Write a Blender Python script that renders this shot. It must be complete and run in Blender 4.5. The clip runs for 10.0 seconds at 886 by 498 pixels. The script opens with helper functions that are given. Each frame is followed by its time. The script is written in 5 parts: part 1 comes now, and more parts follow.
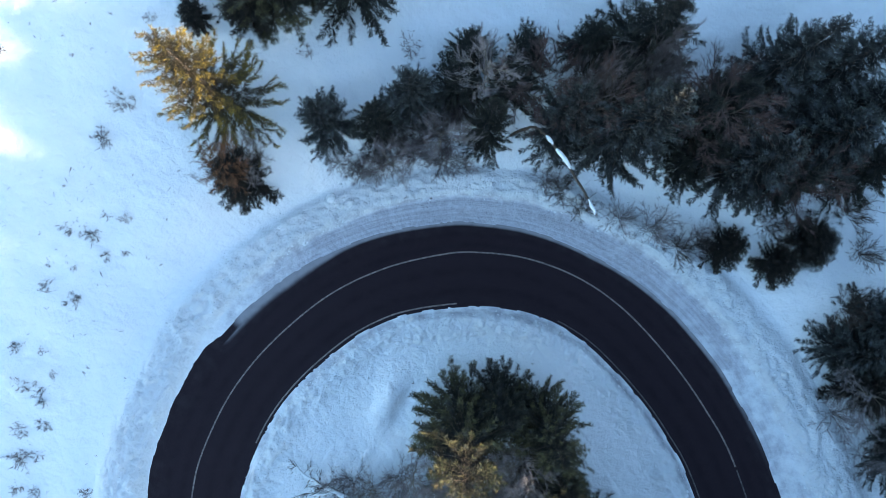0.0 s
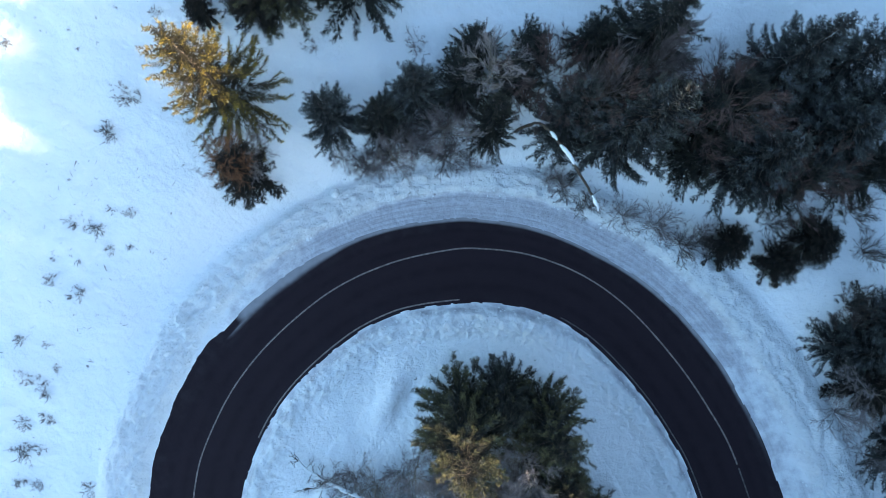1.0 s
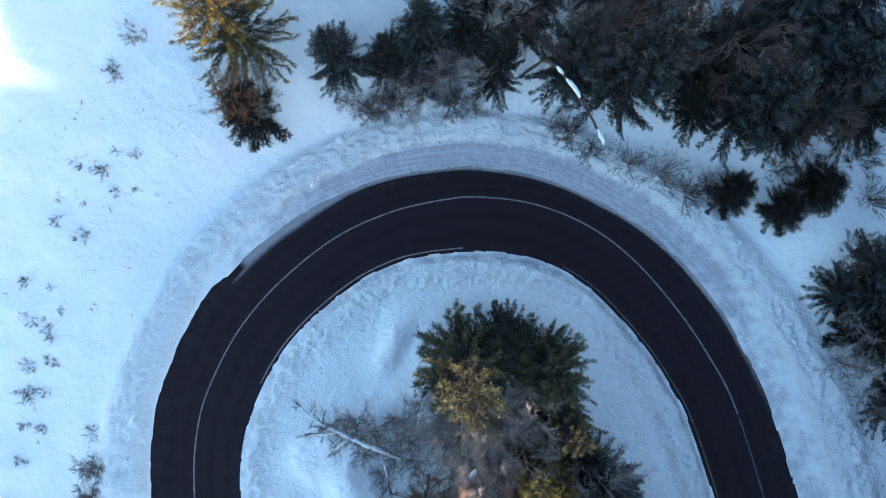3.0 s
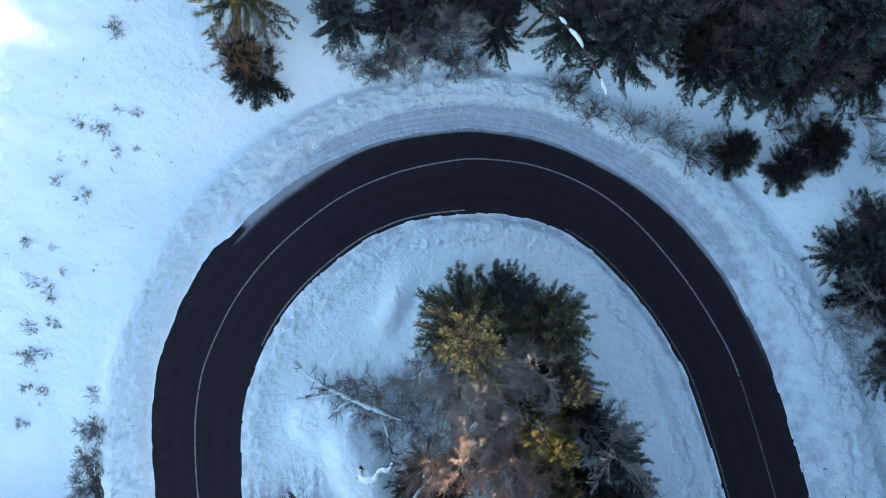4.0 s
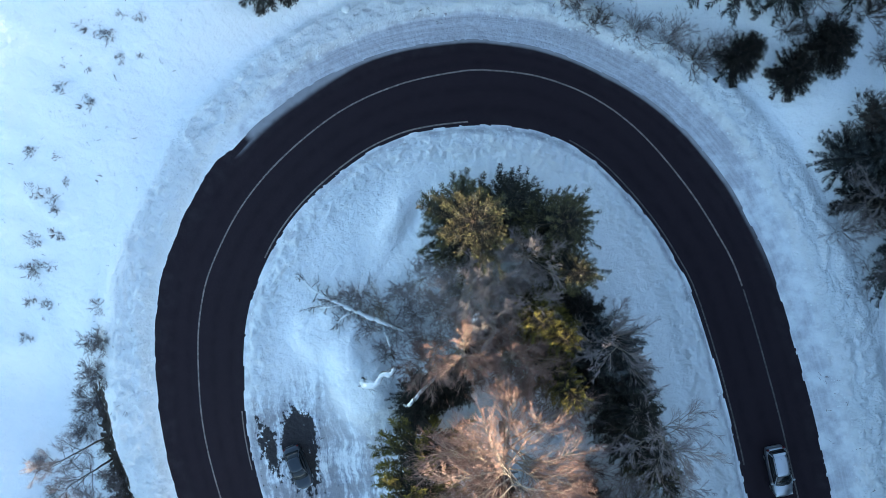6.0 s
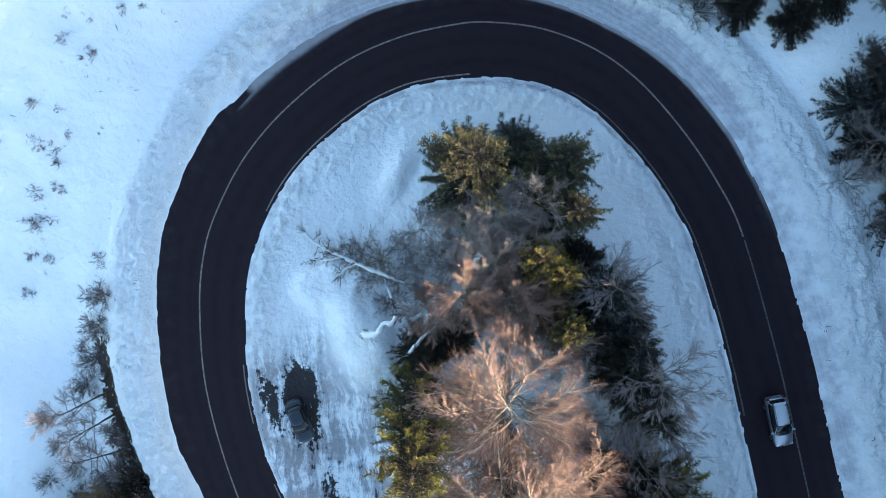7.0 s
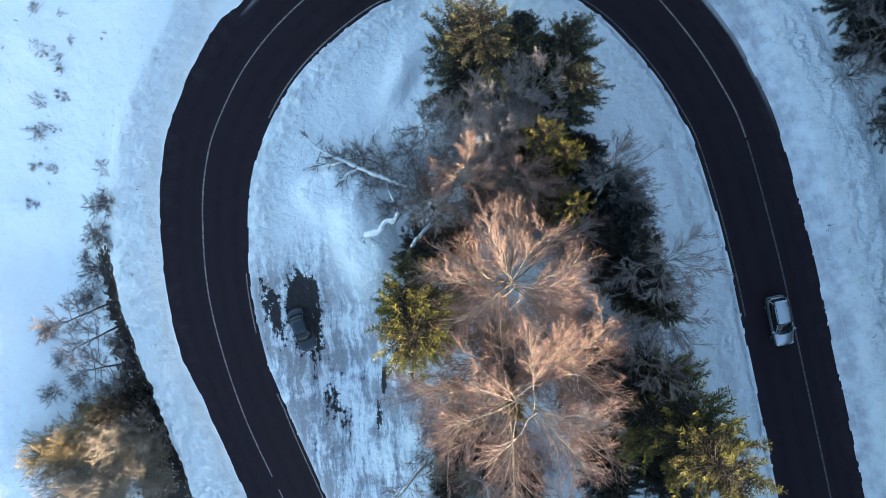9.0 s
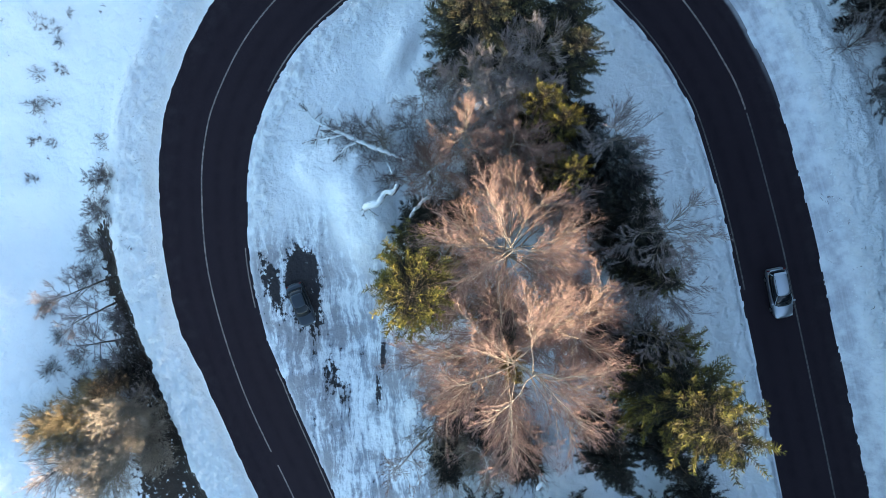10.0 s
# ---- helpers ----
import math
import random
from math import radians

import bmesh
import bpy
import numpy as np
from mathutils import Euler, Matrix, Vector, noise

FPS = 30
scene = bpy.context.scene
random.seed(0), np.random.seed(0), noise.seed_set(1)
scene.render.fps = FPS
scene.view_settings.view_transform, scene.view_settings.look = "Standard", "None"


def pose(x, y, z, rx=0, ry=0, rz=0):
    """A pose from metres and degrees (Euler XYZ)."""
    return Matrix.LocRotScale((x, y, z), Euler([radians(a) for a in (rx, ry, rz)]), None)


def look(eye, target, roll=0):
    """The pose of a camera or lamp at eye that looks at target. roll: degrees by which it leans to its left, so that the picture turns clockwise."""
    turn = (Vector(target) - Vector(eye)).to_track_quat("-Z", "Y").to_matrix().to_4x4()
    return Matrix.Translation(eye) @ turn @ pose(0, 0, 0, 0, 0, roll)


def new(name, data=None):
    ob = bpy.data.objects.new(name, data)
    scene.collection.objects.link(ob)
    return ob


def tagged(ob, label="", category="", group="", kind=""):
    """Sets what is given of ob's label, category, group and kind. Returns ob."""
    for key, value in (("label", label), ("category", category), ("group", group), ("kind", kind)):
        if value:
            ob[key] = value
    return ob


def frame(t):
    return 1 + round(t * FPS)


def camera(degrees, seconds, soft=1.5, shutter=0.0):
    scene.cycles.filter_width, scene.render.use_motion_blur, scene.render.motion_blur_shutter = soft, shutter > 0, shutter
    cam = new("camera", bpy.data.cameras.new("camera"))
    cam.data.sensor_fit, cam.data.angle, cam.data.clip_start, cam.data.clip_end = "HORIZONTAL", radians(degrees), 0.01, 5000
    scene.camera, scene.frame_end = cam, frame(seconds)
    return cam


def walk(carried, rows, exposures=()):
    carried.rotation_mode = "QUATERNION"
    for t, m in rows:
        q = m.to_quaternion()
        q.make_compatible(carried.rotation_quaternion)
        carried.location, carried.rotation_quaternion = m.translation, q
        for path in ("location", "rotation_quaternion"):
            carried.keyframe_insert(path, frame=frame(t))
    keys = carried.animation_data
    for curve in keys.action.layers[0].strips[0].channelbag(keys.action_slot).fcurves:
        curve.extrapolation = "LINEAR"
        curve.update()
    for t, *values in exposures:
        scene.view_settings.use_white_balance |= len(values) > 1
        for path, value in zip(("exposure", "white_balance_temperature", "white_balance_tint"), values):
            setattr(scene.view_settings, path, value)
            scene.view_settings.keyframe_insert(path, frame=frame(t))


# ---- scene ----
cam = camera(70.4, 10.0, soft=0.55)
METRES, EYE, TILT, LEAN, TURN = 30.5, 58.0, -88.5, 0.0, 0.0
EXPOSURE, KELVIN, TINT = 2.43, 6100, 4
ROWS = [
    (0.0, 0.0, 0.0, 0.0, 0.0, 0.0, -0.0),
    (0.5, -0.0021, -0.002, 0.0018, 0.09, -0.02, -0.14),
    (1.0, -0.0041, -0.0029, -0.0099, 0.17, -0.07, -0.33),
    (1.5, -0.0047, -0.0032, -0.0336, 0.26, -0.13, -0.57),
    (2.0, -0.0042, -0.0038, -0.0655, 0.35, -0.31, -0.79),
    (3.5, -0.0017, -0.0044, -0.2026, 0.57, -0.84, -1.32),
    (4.0, -0.0003, -0.0036, -0.2579, 0.65, -1.02, -1.45),
    (4.5, 0.0013, -0.0035, -0.3158, 0.73, -1.23, -1.56),
    (5.0, 0.0028, -0.0034, -0.377, 0.79, -1.42, -1.65),
    (5.5, 0.0046, -0.0048, -0.4397, 0.86, -1.64, -1.72),
    (7.0, 0.011, -0.0136, -0.6411, 1.04, -2.19, -1.91),
    (7.5, 0.0133, -0.0174, -0.7097, 1.1, -2.4, -1.95),
    (8.0, 0.0153, -0.0214, -0.7804, 1.14, -2.57, -2.0),
    (8.5, 0.018, -0.0254, -0.8512, 1.19, -2.76, -2.03),
    (9.0, 0.02, -0.0292, -0.9154, 1.22, -2.86, -2.06),
    (9.5, 0.0228, -0.0323, -0.9624, 1.24, -2.94, -2.08),
    (10.0, 0.0269, -0.0319, -0.993, 1.26, -3.02, -2.13),
]
walk(cam, [(t, pose(0, 0, EYE, TILT, LEAN, TURN) @ pose(METRES * x, METRES * y, METRES * z, 90 + pitch, roll, yaw)) for t, x, y, z, yaw, pitch, roll in ROWS],
     exposures=[(0.0, EXPOSURE, KELVIN, TINT), (10.0, EXPOSURE, KELVIN + 280, TINT)])

# ---- world, sun, exposure ----
SUN_AZ, SUN_EL = (0.94, -0.34), 13.5      # the way towards the sun in plan, its height in degrees
world = bpy.data.worlds.new("sky")
world.use_nodes = True
scene.world = world
sky = world.node_tree.nodes.new("ShaderNodeTexSky")
sky.sky_type, sky.sun_disc = "NISHITA", False
sky.sun_elevation, sky.sun_rotation = radians(SUN_EL), math.atan2(SUN_AZ[0], SUN_AZ[1])
sky.altitude, sky.air_density, sky.dust_density, sky.ozone_density = 900, 1.0, 1.1, 1.0
background = world.node_tree.nodes["Background"]
background.inputs["Strength"].default_value = 0.10
world.node_tree.links.new(sky.outputs[0], background.inputs["Color"])
sun_data = bpy.data.lights.new("sun", "SUN")
sun_data.energy, sun_data.angle, sun_data.color = 5.0, radians(1.3), (1.0, 0.76, 0.54)
sun = new("sun", sun_data)
_s = Vector((SUN_AZ[0], SUN_AZ[1], 0)).normalized() * math.cos(radians(SUN_EL)) + Vector((0, 0, math.sin(radians(SUN_EL))))
sun.matrix_world = look(_s * 200, (0, 0, 0))


# ---- materials ----
class Mat:
    """A small helper round one node material."""

    def __init__(self, name, rough=0.8, metal=0.0, spec=0.5):
        self.m = bpy.data.materials.new(name)
        self.m.use_nodes = True
        self.t = self.m.node_tree
        self.b = self.t.nodes["Principled BSDF"]
        self.b.inputs["Roughness"].default_value = rough
        self.b.inputs["Metallic"].default_value = metal
        self.b.inputs["Specular IOR Level"].default_value = spec
        self.co = self.t.nodes.new("ShaderNodeTexCoord").outputs["Object"]

    def node(self, kind, **inputs):
        n = self.t.nodes.new(kind)
        for k, v in inputs.items():
            self.put(n.inputs[k], v)
        return n

    def put(self, socket, v):
        if isinstance(v, bpy.types.NodeSocket):
            self.t.links.new(v, socket)
        else:
            socket.default_value = v

    def noise(self, scale, detail=4.0, rough=0.55, co=None):
        return self.node("ShaderNodeTexNoise", Vector=co or self.co, Scale=scale, Detail=detail, Roughness=rough).outputs["Fac"]

    def stretch(self, scale, turn=0.0):
        n = self.node("ShaderNodeMapping", Vector=self.co)
        n.inputs["Scale"].default_value = scale
        n.inputs["Rotation"].default_value = (0, 0, turn)
        return n.outputs[0]

    def ramp(self, fac, lo, hi, a=0.0, b=1.0):
        n = self.node("ShaderNodeMapRange", Value=fac)
        n.inputs["From Min"].default_value, n.inputs["From Max"].default_value = lo, hi
        n.inputs["To Min"].default_value, n.inputs["To Max"].default_value = a, b
        n.interpolation_type = "SMOOTHSTEP"
        return n.outputs[0]

    def math(self, op, a, b=0.0):
        n = self.t.nodes.new("ShaderNodeMath")
        n.operation = op
        self.put(n.inputs[0], a), self.put(n.inputs[1], b)
        return n.outputs[0]

    def mix(self, fac, a, b):
        n = self.t.nodes.new("ShaderNodeMix")
        n.data_type = "RGBA"
        self.put(n.inputs[0], fac)
        for i, c in ((6, a), (7, b)):
            self.put(n.inputs[i], (*c, 1) if isinstance(c, tuple) else c)
        return n.outputs[2]

    def attr(self, name):
        n = self.t.nodes.new("ShaderNodeAttribute")
        n.attribute_name = name
        return n.outputs["Fac"]

    def island(self):
        return self.t.nodes.new("ShaderNodeNewGeometry").outputs["Random Per Island"]

    def colour(self, c):
        self.put(self.b.inputs["Base Color"], (*c, 1) if isinstance(c, tuple) else c)
        return self

    def bump(self, height, strength=0.5, distance=0.05):
        n = self.node("ShaderNodeBump", Height=height, Strength=strength, Distance=distance)
        self.t.links.new(n.outputs[0], self.b.inputs["Normal"])
        return self


def snow_material():
    k = Mat("snow", 0.75, 0, 0.25)
    fine, mid, big = k.noise(9.0, 5, 0.6), k.noise(1.3, 6, 0.55), k.noise(0.22, 5)
    white = k.mix(k.ramp(big, 0.3, 0.7), (0.86, 0.915, 0.93), (0.915, 0.955, 0.965))
    # scraped, dirty snow with streaks along the road
    uv = k.node("ShaderNodeCombineXYZ", X=k.math("MULTIPLY", k.attr("along"), 0.10), Y=k.math("MULTIPLY", k.attr("across"), 4.2)).outputs[0]
    lines = k.noise(1.0, 6, 0.65, uv)
    dirt = k.mix(k.ramp(k.math("ADD", lines, k.ramp(k.noise(2.5, 6), 0.2, 0.8, -0.12, 0.12)), 0.25, 0.78), (0.42, 0.43, 0.47), (0.62, 0.65, 0.70))
    patch = k.math("ADD", k.attr("slush"), k.ramp(k.noise(0.7, 5), 0.3, 0.7, -0.30, 0.20))
    c = k.mix(k.ramp(patch, 0.10, 0.95), white, dirt)
    # packed ice, drawn out along the wheel tracks
    wander = k.ramp(k.noise(0.35, 3), 0.2, 0.8, -0.35, 0.35)
    place = k.node("ShaderNodeSeparateXYZ", Vector=k.co)
    px, py = place.outputs[0], place.outputs[1]
    tracks = k.node("ShaderNodeCombineXYZ", X=k.math("MULTIPLY", k.math("ADD", k.math("ADD", px, k.math("MULTIPLY", py, 0.10)), wander), 1.7), Y=k.math("MULTIPLY", py, 0.17))
    streak, broad, crumb = k.noise(1.0, 10, 0.70, tracks.outputs[0]), k.noise(0.28, 5), k.noise(1.7, 8, 0.65)
    level = k.math("ADD", streak, k.math("ADD", k.ramp(broad, 0.3, 0.7, -0.12, 0.10), k.ramp(crumb, 0.25, 0.75, -0.06, 0.06)))
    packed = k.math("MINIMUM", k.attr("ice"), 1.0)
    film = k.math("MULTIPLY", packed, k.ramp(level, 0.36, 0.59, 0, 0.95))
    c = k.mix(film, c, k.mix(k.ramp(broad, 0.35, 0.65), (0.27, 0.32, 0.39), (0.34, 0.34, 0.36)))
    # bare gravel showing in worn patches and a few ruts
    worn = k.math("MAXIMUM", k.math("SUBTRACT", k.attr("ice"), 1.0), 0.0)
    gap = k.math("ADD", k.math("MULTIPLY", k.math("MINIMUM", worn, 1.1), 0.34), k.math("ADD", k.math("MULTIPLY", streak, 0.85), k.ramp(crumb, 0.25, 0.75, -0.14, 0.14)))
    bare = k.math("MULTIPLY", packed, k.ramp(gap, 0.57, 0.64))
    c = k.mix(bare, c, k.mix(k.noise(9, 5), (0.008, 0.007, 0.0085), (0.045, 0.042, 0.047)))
    # soil showing through
    fringe = k.math("MINIMUM", k.math("MULTIPLY", k.attr("soil"), 3.0), 1.0)
    edge = k.math("ADD", k.attr("soil"), k.math("MULTIPLY", fringe, k.ramp(k.noise(1.7, 7, 0.62), 0.3, 0.7, -0.6, 0.6)))
    earth = k.mix(k.noise(5, 6), (0.016, 0.013, 0.011), (0.075, 0.058, 0.045))
    c = k.mix(k.ramp(edge, 0.45, 0.60), c, earth)
    k.colour(c)
    lumps = k.math("MULTIPLY", k.attr("lumpy"), k.math("ADD", k.ramp(k.noise(4.2, 5, 0.6), 0.30, 0.68), k.math("MULTIPLY", fine, 0.5)))
    h = k.math("ADD", k.math("MULTIPLY", fine, 0.09), k.math("ADD", k.math("MULTIPLY", mid, 1.1), k.math("MULTIPLY", lumps, 0.22)))
    k.bump(h, 1.0, 0.30)
    k.put(k.b.inputs["Roughness"], k.ramp(bare, 0, 1, 0.75, 0.45))
    return k.m


def asphalt_material():
    k = Mat("asphalt", 0.9, 0, 0.15)
    c = k.mix(k.noise(0.35, 5), (0.0160, 0.0106, 0.0150), (0.0236, 0.0164, 0.0218))
    c = k.mix(k.ramp(k.noise(40, 3), 0.45, 0.7), c, (0.036, 0.027, 0.030))
    c = k.mix(k.math("MULTIPLY", k.attr("wheel"), k.ramp(k.noise(0.9, 5), 0.30, 0.7, 0.05, 0.50)), c, (0.0130, 0.0088, 0.0114))
    c = k.mix(k.math("MULTIPLY", k.attr("salt"), k.ramp(k.noise(0.8, 6), 0.40, 0.75, 0, 0.20)), c, (0.07, 0.068, 0.070))
    blown = k.math("MULTIPLY", k.attr("dust"), k.ramp(k.noise(1.2, 6), 0.20, 0.80, 0.72, 1.0))
    c = k.mix(k.ramp(blown, 0.05, 1.0), c, (0.33, 0.33, 0.345))
    k.colour(c).bump(k.noise(60, 3), 0.35, 0.01)
    return k.m


def paint_material(name, a, b):
    k = Mat(name, 0.75)
    k.colour(k.mix(k.ramp(k.noise(3.5, 6), 0.40, 0.62), a, b))
    return k.m


def needle_material(name, dark, light, frost=0.25):
    k = Mat(name, 0.75, 0, 0.25)
    # crown's inner shade in the colour: old needles near black, young shoots pale
    young = k.math("MULTIPLY", k.ramp(k.attr("tip_tone"), 0.30, 1.0), k.ramp(k.noise(1.6, 5), 0.30, 0.70, 0.30, 1.0))
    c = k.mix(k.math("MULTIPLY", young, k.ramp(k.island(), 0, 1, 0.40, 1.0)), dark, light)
    c = k.mix(k.math("MULTIPLY", k.attr("tip_tone"), k.ramp(k.noise(1.1, 4), 0.50, 0.68, 0, frost)), c, (0.26, 0.30, 0.33))
    k.colour(c)
    return k.m


def bark_material(name, dark, light, scale=9.0):
    k = Mat(name, 0.9, 0, 0.2)
    k.colour(k.mix(k.ramp(k.noise(scale, 5), 0.3, 0.7), dark, light)).bump(k.noise(30, 4), 0.5, 0.02)
    return k.m


def twig_material(name, dark, light):
    k = Mat(name, 0.85, 0, 0.2)
    k.colour(k.mix(k.island(), dark, light))
    return k.m


def plain(name, c, rough=0.5, metal=0.0, wear=0.0):
    k = Mat(name, rough, metal)
    k.colour(k.mix(k.ramp(k.noise(7, 5), 0.35, 0.7, 0, 1), c, tuple(v * (1 - wear) for v in c)) if wear else c)
    return k.m


SNOW, ASPHALT = snow_material(), asphalt_material()
LINE = paint_material("road_paint", (0.25, 0.21, 0.19), (0.13, 0.108, 0.098))
LINE_WORN = paint_material("worn_road_paint", (0.11, 0.10, 0.095), (0.05, 0.046, 0.044))
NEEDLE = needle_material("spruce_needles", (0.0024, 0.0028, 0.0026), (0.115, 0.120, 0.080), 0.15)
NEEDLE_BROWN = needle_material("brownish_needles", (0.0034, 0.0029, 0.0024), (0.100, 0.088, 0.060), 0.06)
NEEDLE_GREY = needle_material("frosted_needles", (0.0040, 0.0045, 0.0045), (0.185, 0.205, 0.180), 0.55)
# sunlit copies of the spruce needles: low sun's gold put into their colour
NEEDLE_LIT_GOLD = needle_material("sunlit_gold_needles", (0.018, 0.015, 0.007), (0.60, 0.44, 0.07), 0.02)
NEEDLE_LIT_LIME = needle_material("sunlit_lime_needles", (0.006, 0.0065, 0.0035), (0.56, 0.48, 0.085), 0.02)
NEEDLE_LIT_OLIVE = needle_material("sunlit_olive_needles", (0.0050, 0.0056, 0.0048), (0.31, 0.285, 0.115), 0.22)
BARK = bark_material("spruce_bark", (0.035, 0.028, 0.022), (0.12, 0.095, 0.075))
BARK_GREY = bark_material("beech_bark", (0.13, 0.115, 0.095), (0.32, 0.28, 0.22), 4)
BIRCH = bark_material("birch_bark", (0.32, 0.29, 0.26), (0.72, 0.68, 0.63), 5)
TWIG = twig_material("bare_twigs", (0.062, 0.040, 0.036), (0.37, 0.250, 0.215))
STRAW = twig_material("straw_twigs", (0.15, 0.128, 0.102), (0.50, 0.425, 0.34))
STRAW_GOLD = twig_material("golden_straw_twigs", (0.15, 0.115, 0.070), (0.50, 0.38, 0.20))
TWIG_RED = twig_material("reddish_twigs", (0.040, 0.026, 0.024), (0.15, 0.098, 0.090))
BARK_PALE = bark_material("pale_bark", (0.19, 0.16, 0.13), (0.50, 0.43, 0.345), 5)
TWIG_RUST = twig_material("rust_brown_twigs", (0.10, 0.050, 0.026), (0.36, 0.175, 0.085))
TWIG_DARK = twig_material("dark_twigs", (0.035, 0.028, 0.024), (0.13, 0.105, 0.092))
TWIG_MID = twig_material("violet_grey_twigs", (0.065, 0.056, 0.060), (0.22, 0.192, 0.196))
TWIG_GREY = twig_material("grey_twigs", (0.13, 0.115, 0.118), (0.40, 0.36, 0.36))


# ---- mesh helpers ----
class Soup:
    """Triangles and quads collected as arrays and made into one mesh."""

    def __init__(self):
        self.v, self.f, self.n = [], [], 0

    def add(self, verts, faces):
        verts = np.asarray(verts, float)
        self.v.append(verts)
        self.f.append(np.asarray(faces, int) + self.n)
        self.n += len(verts)

    def tube(self, pts, radii, sides=5):
        pts = np.asarray(pts, float)
        radii = np.broadcast_to(np.asarray(radii, float), (len(pts),))
        d = np.gradient(pts, axis=0)
        d /= np.linalg.norm(d, axis=1)[:, None] + 1e-9
        ref = np.where(np.abs(d[:, 2:3]) > 0.9, [[1.0, 0, 0]], [[0, 0, 1.0]])
        a = np.cross(d, ref)
        a /= np.linalg.norm(a, axis=1)[:, None] + 1e-9
        b = np.cross(d, a)
        ang = np.arange(sides) * 2 * np.pi / sides
        ring = pts[:, None] + radii[:, None, None] * (np.cos(ang)[None, :, None] * a[:, None] + np.sin(ang)[None, :, None] * b[:, None])
        n, i = len(pts), np.arange(sides)
        quads = []
        for k in range(n - 1):
            p, q = k * sides + i, k * sides + (i + 1) % sides
            quads.append(np.stack([p, q, q + sides, p + sides], 1))
        q = np.concatenate(quads)
        self.add(ring.reshape(-1, 3), np.concatenate([q[:, [0, 1, 2]], q[:, [0, 2, 3]]]))

    def mesh(self, name, mats, smooth=False):
        me = bpy.data.meshes.new(name)
        v, f = np.concatenate(self.v), np.concatenate(self.f)
        me.vertices.add(len(v)), me.loops.add(f.size), me.polygons.add(len(f))
        me.vertices.foreach_set("co", v.astype(np.float32).ravel())
        me.loops.foreach_set("vertex_index", f.astype(np.int32).ravel())
        me.polygons.foreach_set("loop_start", (np.arange(len(f)) * f.shape[1]).astype(np.int32))
        me.polygons.foreach_set("use_smooth", np.full(len(f), smooth))
        for m in mats:
            me.materials.append(m)
        me.update(calc_edges=True)
        return me


def grid_mesh(name, P, mat, attrs=(), smooth=True):
    """A sheet from an array of places (rows, columns, 3)."""
    r, c = P.shape[:2]
    i = np.arange(r * c).reshape(r, c)
    f = np.stack([i[:-1, :-1], i[:-1, 1:], i[1:, 1:], i[1:, :-1]], -1).reshape(-1, 4)
    s = Soup()
    s.add(P.reshape(-1, 3), f)
    me = s.mesh(name, [mat], smooth)
    for key, values in attrs:
        me.attributes.new(key, "FLOAT", "POINT").data.foreach_set("value", np.asarray(values, np.float32).ravel())
    return me


def child(name, me, parent, label=""):
    ob = new(name, me)
    ob.parent = parent
    return tagged(ob, label)


def part(name, bm, material, parent, label=""):
    me = bpy.data.meshes.new(name)
    bm.normal_update()
    bm.to_mesh(me)
    bm.free()
    me.materials.append(material)
    return child(name, me, parent, label)


def smooth01(a, b, x):
    t = np.clip((x - a) / (b - a), 0, 1)
    return t * t * (3 - 2 * t)


_lattice = np.random.RandomState(7).rand(256, 256)


def wave(x, y, size, octaves=1, gain=0.5, shift=0):
    """Smooth value noise, about -1 to 1, with bumps of that size in metres."""
    out, amp, total = np.zeros(np.broadcast(x, y).shape), 1.0, 0.0
    for o in range(octaves):
        u, w = x / size * 2**o + 17.3 * (o + shift), y / size * 2**o + 9.7 * (o + 3 * shift)
        i, j = np.floor(u).astype(int), np.floor(w).astype(int)
        a, b = u - i, w - j
        a, b = a * a * (3 - 2 * a), b * b * (3 - 2 * b)
        L = lambda p, q: _lattice[p % 256, q % 256]
        out += amp * ((L(i, j) * (1 - a) + L(i + 1, j) * a) * (1 - b) + (L(i, j + 1) * (1 - a) + L(i + 1, j + 1) * a) * b - 0.5) * 2
        total += amp
        amp *= gain
    return out / total


# ---- the road's line ----
CENTRE = [(20, -140), (-1, -91), (-9.5, -72), (-15.34, -59.13), (-20.73, -47.45), (-24.01, -36.28), (-24.76, -27.2), (-24.2, -21.0), (-22.66, -16.5), (-20.1, -11.75),
          (-16.27, -7.2), (-10.95, -2.85), (-5.48, -0.25), (-0.11, 1.04), (3.1, 1.25), (7.87, 0.67), (12.65, -1.15), (16.85, -4.15), (20.87, -8.65), (23.95, -13.2),
          (26.35, -18.0), (29.6, -28.4), (31.5, -35.6), (33.6, -43.7), (36.0, -53.0), (40.5, -71), (45, -91), (57, -140)]


def spline(points, step=0.25):
    """A Catmull-Rom line through the points, at even steps."""
    p = np.array(points, float)
    p = np.vstack([2 * p[0] - p[1], p, 2 * p[-1] - p[-2]])
    out = []
    for k in range(1, len(p) - 2):
        a, b, c, d = p[k - 1:k + 3]
        t = np.linspace(0, 1, 40, endpoint=False)[:, None]
        out.append(0.5 * (2 * b + (c - a) * t + (2 * a - 5 * b + 4 * c - d) * t**2 + (3 * b - a - 3 * c + d) * t**3))
    q = np.vstack(out + [p[-2:-1]])
    s = np.r_[0, np.cumsum(np.linalg.norm(np.diff(q, axis=0), axis=1))]
    e = np.arange(0, s[-1], step)
    return np.stack([np.interp(e, s, q[:, i]) for i in range(q.shape[1])], 1), e


